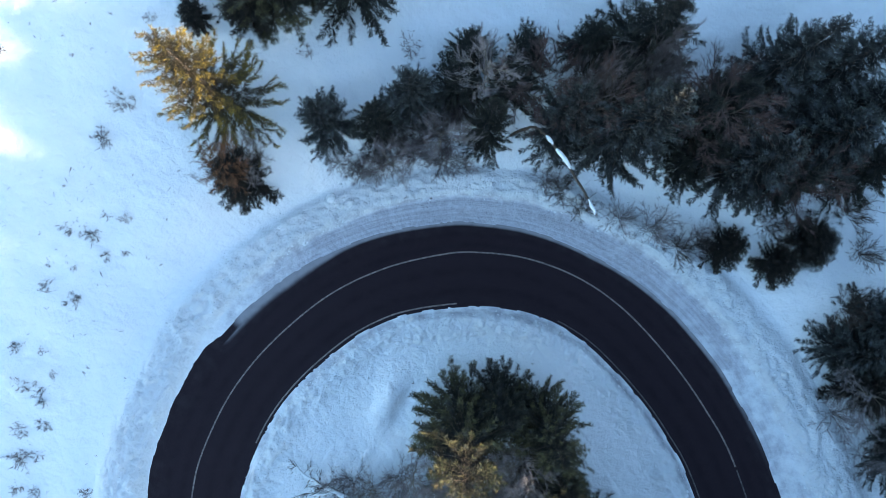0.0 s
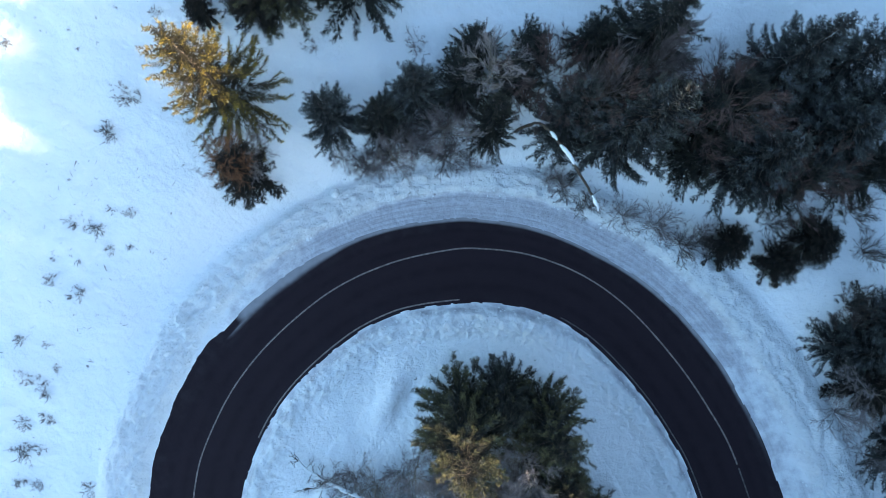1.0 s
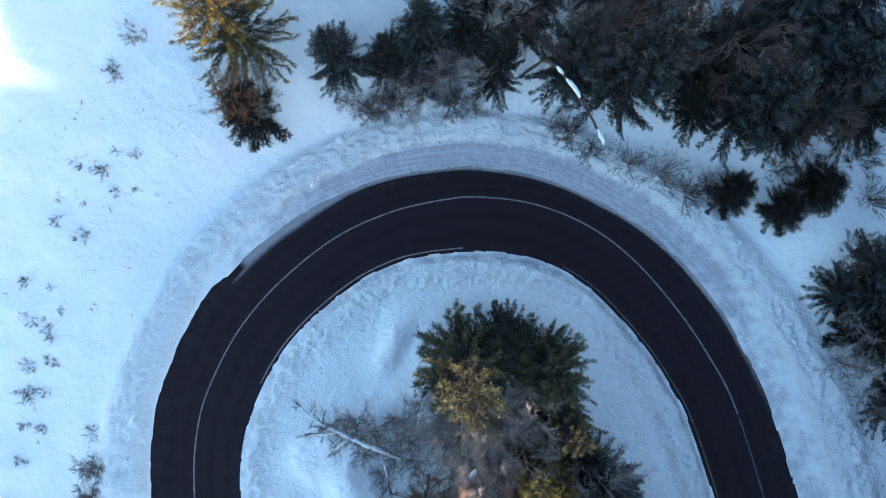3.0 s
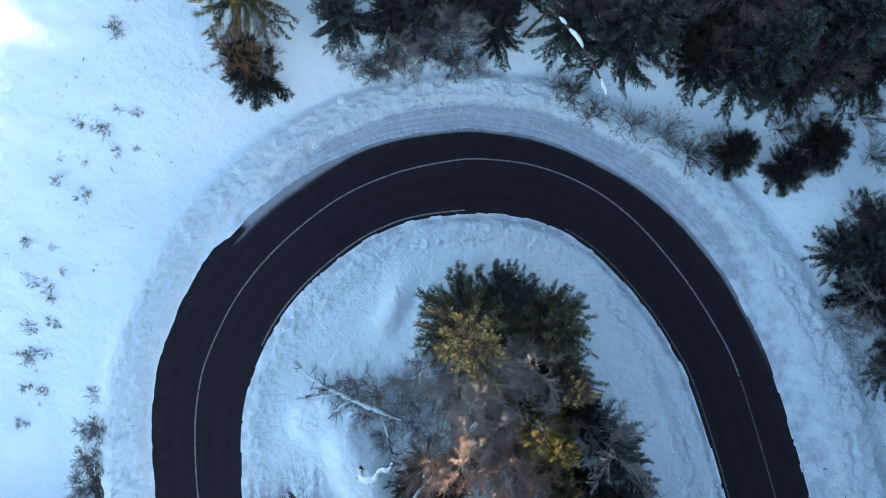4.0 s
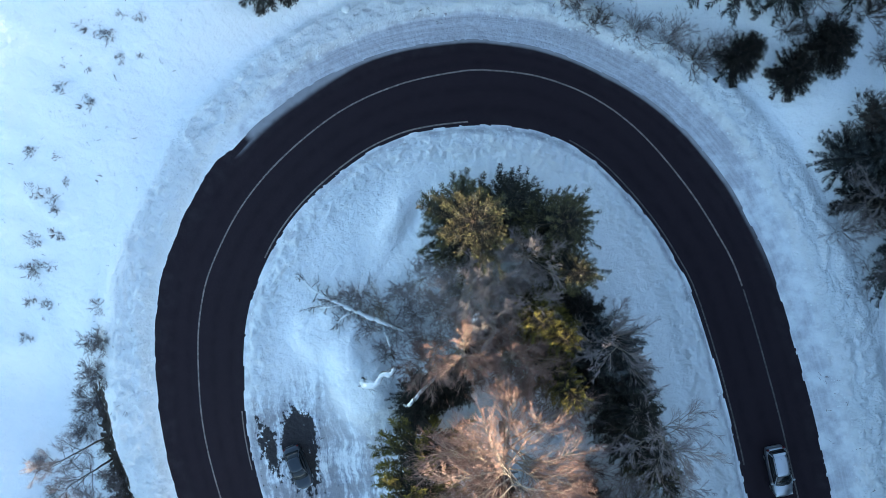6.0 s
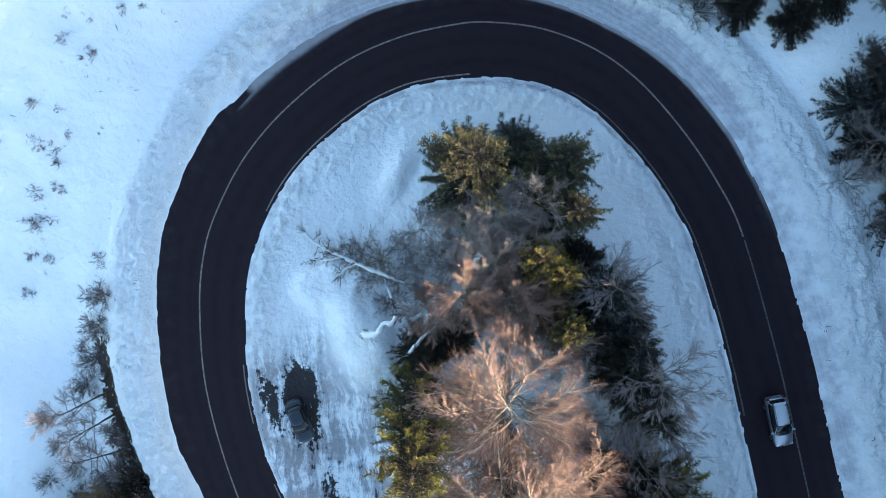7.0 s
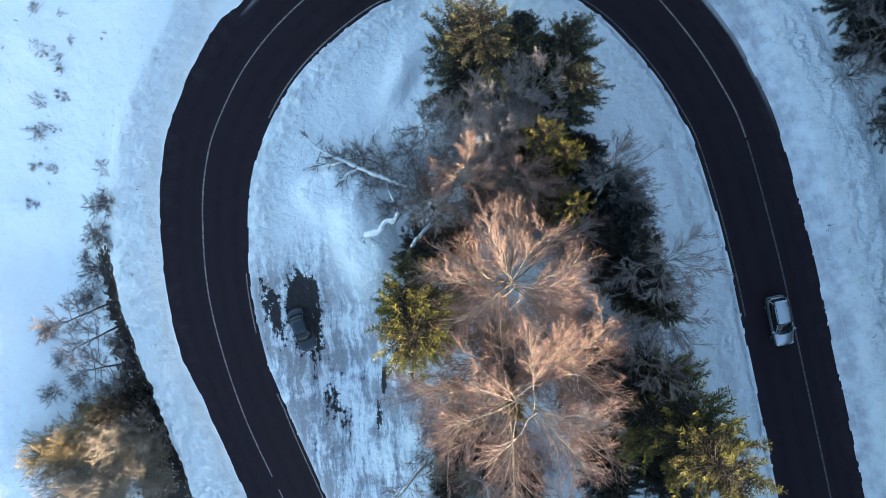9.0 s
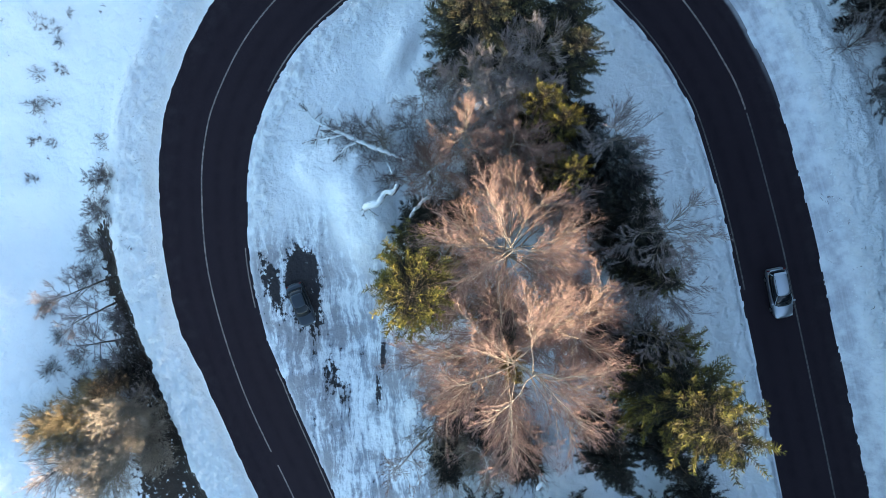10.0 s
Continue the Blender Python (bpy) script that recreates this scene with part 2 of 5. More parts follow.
LINE_XY, LINE_S = spline(CENTRE)
LINE_S = LINE_S - LINE_S[np.argmin(np.hypot(LINE_XY[:, 0] + 15.34, LINE_XY[:, 1] + 59.13))]     # zero at the lower end of the bend
LINE_T = np.gradient(LINE_XY, axis=0)
LINE_T /= np.linalg.norm(LINE_T, axis=1)[:, None]
LINE_N = np.stack([-LINE_T[:, 1], LINE_T[:, 0]], 1)      # towards the outside of the bend
WIDE_OUT = ([-90, 0, 10, 16, 20, 30, 40, 48, 51.5, 53, 58, 64, 70, 76, 83, 88, 96, 102, 107, 132, 240], [3.6, 3.75, 3.4, 3.6, 4.3, 4.3, 4.3, 4.4, 4.55, 4.0, 3.9, 3.45, 3.2, 2.85, 2.5, 2.35, 2.95, 3.0, 2.7, 2.6, 2.8])
WIDE_IN = ([-90, 0, 12, 17, 30, 42, 52, 68, 76, 84, 92, 102, 117, 240], [4.2, 4.3, 4.6, 4.2, 4.5, 4.75, 4.65, 4.7, 5.15, 4.9, 4.6, 4.3, 4.05, 4.2])


def road_z(x, y):
    x, y = np.clip(x, -46, 46), np.clip(y, -68, 36)
    return -1.81 + 0.0562 * x + 0.0164 * y + 0.001513 * x * x - 0.001257 * x * y - 0.000887 * y * y


def near_road(x, y):
    """For places, the distance along the road's line and the signed distance from it (outside of the bend positive)."""
    x, y = np.asarray(x, float), np.asarray(y, float)
    s, o = np.empty(x.size), np.empty(x.size)
    fx, fy, L, N = x.ravel(), y.ravel(), LINE_XY[::2], LINE_N[::2]
    S = LINE_S[::2]
    for k in range(0, x.size, 20000):
        dx, dy = fx[k:k + 20000, None] - L[None, :, 0], fy[k:k + 20000, None] - L[None, :, 1]
        i = (dx * dx + dy * dy).argmin(1)
        r = np.arange(len(i))
        a, b = dx[r, i], dy[r, i]
        side = a * N[i, 0] + b * N[i, 1]
        along = a * N[i, 1] - b * N[i, 0]
        s[k:k + 20000] = S[i] + along
        o[k:k + 20000] = np.where(np.hypot(a, b) > 1.5 * np.abs(side) + 1, np.sign(side) * np.hypot(a, b), side)
    return s.reshape(x.shape), o.reshape(x.shape)


def blob(x, y, cx, cy, rx, ry, turn=0.0):
    c, s = math.cos(turn), math.sin(turn)
    u, w = (x - cx) * c + (y - cy) * s, -(x - cx) * s + (y - cy) * c
    return np.exp(-(u / rx)**2 - (w / ry)**2)


def sunward(x, y):
    """Distance towards the sun in plan, and across it."""
    return SUN_AZ[0] * x + SUN_AZ[1] * y, -SUN_AZ[1] * x + SUN_AZ[0] * y


def skyline(x, y):
    """Treetop level of the unseen wood, fitted to its shade; higher up the valley."""
    u, v = sunward(x, y)
    return 0.24 * (np.clip(u, 25, 112) - 10) + np.interp(v, [-80, -58, -47, -30, -12, 2, 7, 9.5, 15, 35], [0.6, 1.7, 5.6, 9.3, 13.2, 18.5, 19.6, 20.0, 22.6, 24.0])


def terrain(x, y, fine=True):
    """The snow's height and its slush, ice and soil at places in plan."""
    s, o = near_road(x, y)
    outside = o > 0
    edge = np.where(outside, np.interp(s, *WIDE_OUT), np.interp(s, *WIDE_IN))
    rough = 0.18 * wave(x, y, 1.5, 3) + 0.07 * wave(x, y, 0.5, 2, shift=4)
    d = np.abs(o) - edge + np.where((s > 0) & (s < 52) & outside, 0.8, np.where(outside, 0.25, 0.28)) * rough
    zr = road_z(x, y)
    xc, yc = np.clip(x, -52, 46), np.clip(y, -58, 40)
    base = 0.49 + 0.0703 * xc + 0.2504 * yc + 0.001703 * xc**2 - 0.00127 * xc * yc + 0.002775 * yc**2
    base = base - 1.5 * blob(x, y, -46, -30, 9, 16)
    inner = zr - 1.9 * blob(x, y, -10, -43, 9, 12) + 1.7 * smooth01(0.15, 0.8, blob(x, y, -8.2, -29.4, 3.0, 4.6, 0.3) * (1 + 0.25 * wave(x, y, 1.5, 3, 0.6, 11))) + 1.0 * smooth01(0.2, 0.7, blob(x, y, -11.5, -24.2, 4.0, 2.8, 0.3) * (1 + 0.3 * wave(x, y, 1.5, 3, 0.6, 12)))
    # outer bank: a scraped ramp, then a lumpy ridge
    ramp = np.interp(s, [32, 49, 53, 62, 74, 92, 107, 142], [0.15, 0.2, 1.2, 1.8, 2.5, 2.5, 2.2, 2.0])
    ridge_w = np.interp(s, [0, 40, 52, 72, 92, 112, 142], [5.0, 4.4, 3.6, 2.2, 2.4, 3.8, 4.3])
    u = (d - ramp) / ridge_w
    lump = smooth01(-0.05, 0.25, u) * (1 - smooth01(0.75, 1.25, u))
    high = np.interp(s, [0, 50, 72, 92, 122], [0.75, 0.7, 0.75, 0.8, 0.6])
    bank_out = 0.30 * smooth01(0, 1, d / (ramp + 0.6)) + high * lump
    calm = smooth01(1.0, 3.0, (d - ramp - 0.5 * ridge_w) / ridge_w)
    z_out = zr + bank_out + smooth01(2.0, 11.0, d) * (base - zr)
    # inner bank, missing along the lay-by
    lay = 1 - smooth01(24, 33, s)
    berm = smooth01(0.1, 1.1, d) * (1 - 0.45 * smooth01(1.8, 3.5, d))
    z_in = zr + (0.55 + 0.35 * smooth01(62, 82, s)) * berm * (1 - lay) + 0.10 * smooth01(0, 0.8, d) * lay + smooth01(0.5, 6, d) * (inner - zr)
    z = np.where(outside, z_out, z_in)
    if fine:
        chunky = np.where(outside, lump, 0.9 * berm * (1 - lay) * (1 - 0.75 * smooth01(2.0, 5.0, d)))
        z = z + chunky * (0.28 * wave(x, y, 1.6, 2, 0.6, 2) + 0.34 * np.abs(wave(x, y, 0.8, 2, 0.7, 5)) + 0.30 * wave(x, y, 0.42, 2, 0.6, 8))
        soft = smooth01(3.5, 8.0, d)
        z = z + (1 - chunky) * smooth01(0.1, 0.8, d) * (0.025 * wave(x, y, 0.9, 3, 0.6, 6) + 0.012 * wave(0.15 * s, 2.2 * d, 1.0, 2, 0.6, 7) * (1 - soft)) + 0.10 * outside * smooth01(64, 80, s) * smooth01(1.5, 3.0, d) * (1 - smooth01(6.0, 9.0, d)) * wave(0.07 * s, 0.75 * d, 1.0, 2, 0.45, 13)
        z = z + soft * (0.45 * wave(x, y, 7.0, 3, 0.5, 1) + 0.26 * wave(x, y, 2.4, 3, 0.5, 3))
        z = z + 0.5 * blob(x, y, -5.3, -12.6, 1.1, 3.0, -0.4) - 0.35 * blob(x, y, -3.9, -13.4, 0.7, 2.4, -0.4)      # a drift beside the spruces
    z = np.where(d < 0, zr - 0.02 - 0.35 * smooth01(0, 0.6, -d), z)
    # the wooded rise towards the sun, beyond the view
    rise = smooth01(66, 84, sunward(x, y)[0])
    z = z * (1 - rise) + (skyline(x, y) - 20.0) * rise - 4.0 * smooth01(50, 120, -x) + 6 * smooth01(45, 140, y) * (1 - rise)
    slush = np.where(outside, (1 - smooth01(-0.2, 0.35, u)) * smooth01(46, 66, s) * (1 - 0.45 * smooth01(92, 108, s)) + 0.05 * lump, 0.55 * (1 - smooth01(0.5, 1.6, d)))
    slush = np.clip(slush, 0, 1)
    ice = np.where(outside, 0, lay * smooth01(-0.3, 0.6, d) * (1 - smooth01(12.0, 17.0, d)) * smooth01(-60, -52, -s))
    ice = np.maximum(ice, 1.3 * blob(x, y, -14.6, -36.5, 2.0, 4.2, 0.2)) * (1 - 0.95 * blob(x, y, -9.0, -30, 3.0, 5.5))
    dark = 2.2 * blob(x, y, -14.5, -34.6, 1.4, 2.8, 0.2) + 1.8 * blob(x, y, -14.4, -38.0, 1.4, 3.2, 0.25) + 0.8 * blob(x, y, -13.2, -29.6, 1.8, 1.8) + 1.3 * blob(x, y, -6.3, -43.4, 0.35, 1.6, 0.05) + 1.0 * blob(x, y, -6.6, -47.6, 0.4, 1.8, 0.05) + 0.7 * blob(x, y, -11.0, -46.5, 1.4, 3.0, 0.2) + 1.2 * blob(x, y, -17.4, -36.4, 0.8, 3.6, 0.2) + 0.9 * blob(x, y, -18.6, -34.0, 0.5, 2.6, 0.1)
    # the bare bank below the outer edge of the road's lower end
    t = np.clip((y + 30.5) / -25, 0, 1.6)
    line = -34.3 + 0.6 * smooth01(0, 0.3, t) + 8.9 * np.maximum(t - 0.12, 0)**1.15 + 0.8 * wave(x, y, 2.2, 4, 0.65, 9)
    soil = smooth01(0.0, 0.35, line - x) * (1 - smooth01(1.2 + 4.6 * t, 2.2 + 6.4 * t, line - x + 0.5 * wave(x, y, 1.2, 2, 0.6, 3))) * smooth01(29, 32, -y) * outside
    z = z - np.where(outside, 1.5 * smooth01(0.0, 2.2, line - x) * smooth01(27, 36, -y) * (1 - smooth01(8, 20, line - x)), 0)
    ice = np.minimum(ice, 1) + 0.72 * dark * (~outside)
    lumpy = np.where(outside, 0.25 + lump, 0.25 + berm * (1 - lay)) * (1 - smooth01(4.0, 8.0, d)) * smooth01(0.0, 0.5, d)
    return z, slush, ice, soil, s, d, np.clip(lumpy, 0, 1.2)


# ---- ground ----
def spaced(lo, hi, step, far):
    mid = np.arange(lo, hi + step, step)
    out, g = [], step
    while sum(out) < far:
        g *= 1.25
        out.append(g)
    c = np.cumsum(out)
    return np.r_[lo - c[::-1], mid, mid[-1] + c]


gx, gy = spaced(-52, 46, 0.31, 1800), spaced(-68, 34, 0.31, 1800)
GX, GY = np.meshgrid(gx, gy)
GZ, g_slush, g_ice, g_soil, g_s, g_d, g_lumpy = terrain(GX, GY)
TOP = GZ
GZ = GZ - 0.3 * (1 - smooth01(5.4, 6.4, g_d)) * (g_s > -44) * (g_s < 178)      # the finer banks lie over it here
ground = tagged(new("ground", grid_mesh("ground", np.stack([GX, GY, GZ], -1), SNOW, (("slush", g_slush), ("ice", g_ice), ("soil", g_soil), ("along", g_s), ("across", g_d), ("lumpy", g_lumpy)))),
                "snow-covered hillside with ploughed lumpy banks along the road", "snow", kind="structure")


def height(x, y):
    i, j = np.clip(np.searchsorted(gy, y) - 1, 0, len(gy) - 2), np.clip(np.searchsorted(gx, x) - 1, 0, len(gx) - 2)
    a, b = (x - gx[j]) / (gx[j + 1] - gx[j]), (y - gy[i]) / (gy[i + 1] - gy[i])
    return float((TOP[i, j] * (1 - a) + TOP[i, j + 1] * a) * (1 - b) + (TOP[i + 1, j] * (1 - a) + TOP[i + 1, j + 1] * a) * b)


def bank(outer):
    """The ploughed bank along one side of the road, as a fine sheet laid over the ground."""
    s = np.arange(-46, 180, 0.2)
    d = np.r_[np.arange(-0.55, 4.6, 0.11), np.arange(4.6, 7.6, 0.24)]
    c, n = [np.stack([np.interp(s, LINE_S, a[:, k]) for k in (0, 1)], 1) for a in (LINE_XY, LINE_N)]
    off = (np.interp(s, *WIDE_OUT)[:, None] + d) if outer else -(np.interp(s, *WIDE_IN)[:, None] + d)
    P = c[:, None] + n[:, None] * off[..., None]
    z, slush, ice, soil, ss, dd, lumpy = terrain(P[..., 0], P[..., 1])
    z = z - 0.3 * smooth01(6.0, 7.3, d)[None] - 0.3 * (1 - smooth01(-46, -42, s) * (1 - smooth01(176, 180, s)))[:, None]
    P = np.concatenate([P, z[..., None]], -1)
    keys = [("slush", slush), ("ice", ice), ("soil", soil), ("along", ss), ("across", dd), ("lumpy", lumpy)]
    if outer:
        P, keys = P[:, ::-1], [(k, v[:, ::-1]) for k, v in keys]
    return grid_mesh("snow_bank", P, SNOW, keys)


tagged(new("snow_bank", bank(True)), "ploughed lumpy snow bank outside the bend", "snow bank", kind="structure")
tagged(new("snow_bank", bank(False)), "ploughed lumpy snow bank inside the bend", "snow bank", kind="structure")

# ---- road ----
def strip(s0, s1, offsets, lift, step=0.5):
    """Places along the road at offsets from its line (functions of s or numbers)."""
    s = np.arange(s0, s1 + 1e-6, step)
    c = np.stack([np.interp(s, LINE_S, LINE_XY[:, k]) for k in (0, 1)], 1)
    n = np.stack([np.interp(s, LINE_S, LINE_N[:, k]) for k in (0, 1)], 1)
    rows = []
    for f in offsets:
        off = f(s) if callable(f) else np.full(len(s), float(f))
        p = c + n * off[:, None]
        rows.append(np.concatenate([p, (road_z(p[:, 0], p[:, 1]) + lift)[:, None]], 1))
    return np.stack(rows, 1)


cross = np.linspace(-5.2, 5.2, 79)
RP = strip(LINE_S[0] + 1, LINE_S[-1] - 1, [lambda s, f=f: np.where(f < 0, f / 5.2 * (np.interp(s, *WIDE_IN) + 0.45), f / 5.2 * (np.interp(s, *WIDE_OUT) + 0.7)) for f in cross], 0.0)
r_wheel = np.broadcast_to(sum(np.exp(-((cross - c) / 0.35)**2) for c in (-3.4, -1.6, 1.0, 2.6)), RP.shape[:2])
r_salt = np.broadcast_to(smooth01(2.0, 3.6, cross) + 0.6 * smooth01(3.6, 4.8, -cross), RP.shape[:2])
r_s = np.arange(LINE_S[0] + 1, LINE_S[-1] - 1 + 1e-6, 0.5)[:, None]
r_off = cross[None] / 5.2 * (np.interp(r_s, *WIDE_OUT) + 0.7)
r_rel = r_off - np.interp(r_s, *WIDE_OUT)
r_lo = -0.45 - 0.85 * smooth01(46, 52, r_s) * (1 - smooth01(60, 68, r_s))
r_slit = smooth01(3.25, 3.42, r_off) * (1 - smooth01(54.4, 55.0, r_s))      # a dark tongue between blown snow and bank
r_dust = np.where(cross[None] > 0, smooth01(r_lo, r_lo * 0.35 + 0.1, r_rel) * smooth01(50.5, 54.5, r_s) * (1 - 0.9 * smooth01(98, 114, r_s)) * (1 - r_slit), 0.0)
road = tagged(new("road", grid_mesh("road", RP[:, ::-1], ASPHALT, (("wheel", r_wheel[:, ::-1]), ("salt", r_salt[:, ::-1]), ("dust", r_dust[:, ::-1])))),
              "dark damp asphalt road curving through a hairpin bend", "road", kind="structure")


def road_line(s0, s1, off, width, label, paint=None):
    f = off if callable(off) else (lambda s: np.full(len(s), float(off)))
    P = strip(s0, s1, [lambda s: f(s) + width / 2, lambda s: f(s) - width / 2], 0.006, 0.4)
    tagged(new("road_marking", grid_mesh("road_marking", P, paint or LINE)), label, "road marking", "painted road lines", "structure")


road_line(5.6, 110, 0.0, 0.15, "worn solid white centre line on the asphalt")
road_line(110.3, 222, 0.0, 0.13, "faded centre line on the asphalt", LINE_WORN)
for k in range(9):
    road_line(-4.0 - 9 * k, 4.2 - 9 * k, 0.0, 0.15, "worn dashed white centre line on the asphalt")
inside = lambda s: -(np.interp(s, *WIDE_IN) - 0.28)
road_line(46, 75.4, inside, 0.15, "white edge line beside the inner snow bank")
road_line(88, 126, inside, 0.13, "dirty edge line beside the inner snow bank", LINE_WORN)
road_line(-20, 14, inside, 0.13, "white edge line beside the lay-by")
road_line(21, 28, inside, 0.13, "white edge line beside the lay-by")


# ---- trees ----
def unit(v):
    return v / (np.linalg.norm(v, axis=-1, keepdims=True) + 1e-9)


def tufts(soup, seg, rng, pitch, size, width, spread=0.9):
    """Needle blades along many twigs: seg holds start and end of each. Gives the twig of each blade."""
    a, b = seg[:, 0], seg[:, 1]
    L = np.linalg.norm(b - a, axis=1)
    n = np.maximum(2, (L / pitch).astype(int))
    i = np.repeat(np.arange(len(seg)), n)
    t = rng.rand(len(i))
    p = a[i] + (b - a)[i] * t[:, None]
    axis = unit(b - a)[i]
    side = rng.randn(len(i), 3)
    side[:, 2] *= 0.6
    side = unit(side - axis * (side * axis).sum(1)[:, None])
    v = unit(axis * 0.8 + side * spread)
    w = unit(np.cross(v, rng.randn(len(i), 3))) * width * 0.5
    tip = p + v * (size * (0.6 + 0.8 * rng.rand(len(i))))[:, None]
    q = np.stack([p - w, p + w, tip], 1).reshape(-1, 3)
    soup.add(q, np.arange(len(q)).reshape(-1, 3))
    return i


def conifer_meshes(seed, H, R, low=0.06, boughs=150, power=0.85, pitch=0.085, size=0.12, width=0.040, ragged=0.25, needles=None, plume=0.095, coarse=False):
    """Trunk and crown of a spruce: narrow plumed boughs in loose whorls, each with side twigs full of needles."""
    rng = np.random.RandomState(seed)
    trunk = Soup()
    zs = np.linspace(0, H, 9)
    bend = np.stack([0.012 * H * np.sin(zs / H * 3 + seed), 0.012 * H * np.cos(zs / H * 2.4 + seed), zs], 1)
    bend[:, :2] -= bend[0, :2]
    trunk.tube(bend, np.interp(zs, [0, H], [0.017 * H + 0.05, 0.012]), 7)
    crown, young = Soup(), []
    A, B = [], []
    ang = rng.rand() * 6.28
    lobe = rng.rand(3) * 6.28
    t = np.linspace(0, 1, 7)
    for k in range(boughs):
        f = low + (1 - low) * (k / boughs)**0.92
        z = H * f * (1 + 0.01 * rng.randn())
        ang += 2.4 + 0.3 * rng.randn()
        # the crown is fuller on some sides than on others
        side = 1 + 0.10 * math.sin(2 * ang + lobe[0] + 3 * f) + 0.09 * math.sin(3 * ang + lobe[1] - 5 * f)
        L = R * ((1 - f)**power + 0.05) * (1 + ragged * rng.randn()) * side
        L = max(0.22, min(L, R * 1.10))
        rise = np.interp(f, [0, 0.5, 0.85, 1], [-0.30, -0.02, 0.35, 0.9]) + 0.12 * rng.randn()
        out = np.array([math.cos(ang), math.sin(ang), 0])
        sag = -0.24 * L * np.sin(t * 3.14 * 0.75) + 0.14 * L * t**3
        root = np.array([np.interp(z, zs, bend[:, 0]), np.interp(z, zs, bend[:, 1]), min(z, H)])
        P = root + out * (L * t)[:, None] + np.array([0, 0, 1.0]) * (L * rise * t + sag * (1 - f * 0.7))[:, None]
        P[1:] += rng.randn(6, 3) * 0.022 * L
        if not coarse:
            trunk.tube(P, np.linspace(0.006 + 0.006 * L, 0.004, 7), 3)
        d = unit(np.gradient(P, axis=0))
        m = max(5, int(L / (1.1 if coarse else 0.125)))
        u = np.clip(0.10 + 0.90 * (np.arange(m) + rng.rand(m) * 0.7) / m, 0, 1)
        at = np.stack([np.interp(u, t, P[:, c]) for c in range(3)], 1)
        ax = np.stack([np.interp(u, t, d[:, c]) for c in range(3)], 1)
        lat = unit(np.cross(ax, [0, 0, 1.0]))
        for sgn in (-1, 1):
            l = (0.17 + plume * L * (1 - u)**0.5 * np.minimum(1, u * 3)) * (0.6 + 0.8 * rng.rand(m))
            w = unit(ax * 0.85 + sgn * lat * (0.75 + 0.3 * rng.rand(m))[:, None] - np.array([0, 0, 1.0]) * (0.10 + 0.35 * rng.rand(m))[:, None])
            A.append(at), B.append(at + w * l[:, None]), young.append(u)
            long = l > 0.42
            if long.any():
                b0 = at[long] + w[long] * (l[long] * (0.35 + 0.3 * rng.rand(long.sum())))[:, None]
                w2 = unit(w[long] + 0.9 * rng.choice([-1, 1], (long.sum(), 1)) * unit(np.cross(w[long], [0, 0, 1.0])) + np.array([0, 0, -0.1]))
                A.append(b0), B.append(b0 + w2 * (l[long] * 0.45)[:, None]), young.append(np.minimum(1, u[long] + 0.15))
        A.append(P[2:6]), B.append(P[3:7]), young.append(0.3 + 0.7 * t[2:6])
    seg = np.stack([np.concatenate(A), np.concatenate(B)], 1)
    young = np.concatenate(young)
    owner = tufts(crown, seg, rng, pitch, size, width, 0.65)
    # the closed web of small shoots under the needles
    a, b = seg[:, 0], seg[:, 1]
    v = b - a
    w = unit(np.cross(v, rng.randn(len(v), 3) * 0.35 + np.array([0, 0, 1.0]))) * ((0.10 if coarse else 0.017) + np.linalg.norm(v, axis=1) * (0.075 if coarse else 0.055))[:, None]
    q = np.stack([a - w * 0.6, a + v * 0.45 + w, a + v * 1.02, a + v * 0.4 - w], 1).reshape(-1, 3)
    i = np.arange(len(v))[:, None] * 4
    crown.add(q, np.concatenate([i + np.array([[0, 1, 2]]), i + np.array([[0, 2, 3]])]))
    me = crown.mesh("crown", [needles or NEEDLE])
    # tone from stem to tip, for the crown shade held in the colour
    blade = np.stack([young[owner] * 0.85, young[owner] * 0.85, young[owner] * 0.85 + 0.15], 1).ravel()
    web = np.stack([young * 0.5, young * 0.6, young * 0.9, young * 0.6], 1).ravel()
    me.attributes.new("tip_tone", "FLOAT", "POINT").data.foreach_set("value", np.r_[blade, web].astype(np.float32))
    return trunk.mesh("trunk", [BARK], True), me


def sticks(soup, p, q, r0, r1):
    """Many slender three-sided rods at once."""
    v = unit(q - p)
    a = unit(np.cross(v, np.where(np.abs(v[:, 2:3]) > 0.9, [[1.0, 0, 0]], [[0, 0, 1.0]])))
    b = np.cross(v, a)
    rows = []
    for c, r in ((p, r0), (q, r1)):
        r = np.broadcast_to(r, (len(p),))[:, None]
        for k in range(3):
            rows.append(c + r * (math.cos(2.094 * k) * a + math.sin(2.094 * k) * b))
    V = np.stack(rows, 1).reshape(-1, 3)
    i = np.arange(len(p))[:, None] * 6
    F = [i + np.array([[k, (k + 1) % 3, 3 + (k + 1) % 3]]) for k in range(3)] + [i + np.array([[k, 3 + (k + 1) % 3, 3 + k]]) for k in range(3)]
    soup.add(V, np.concatenate(F))


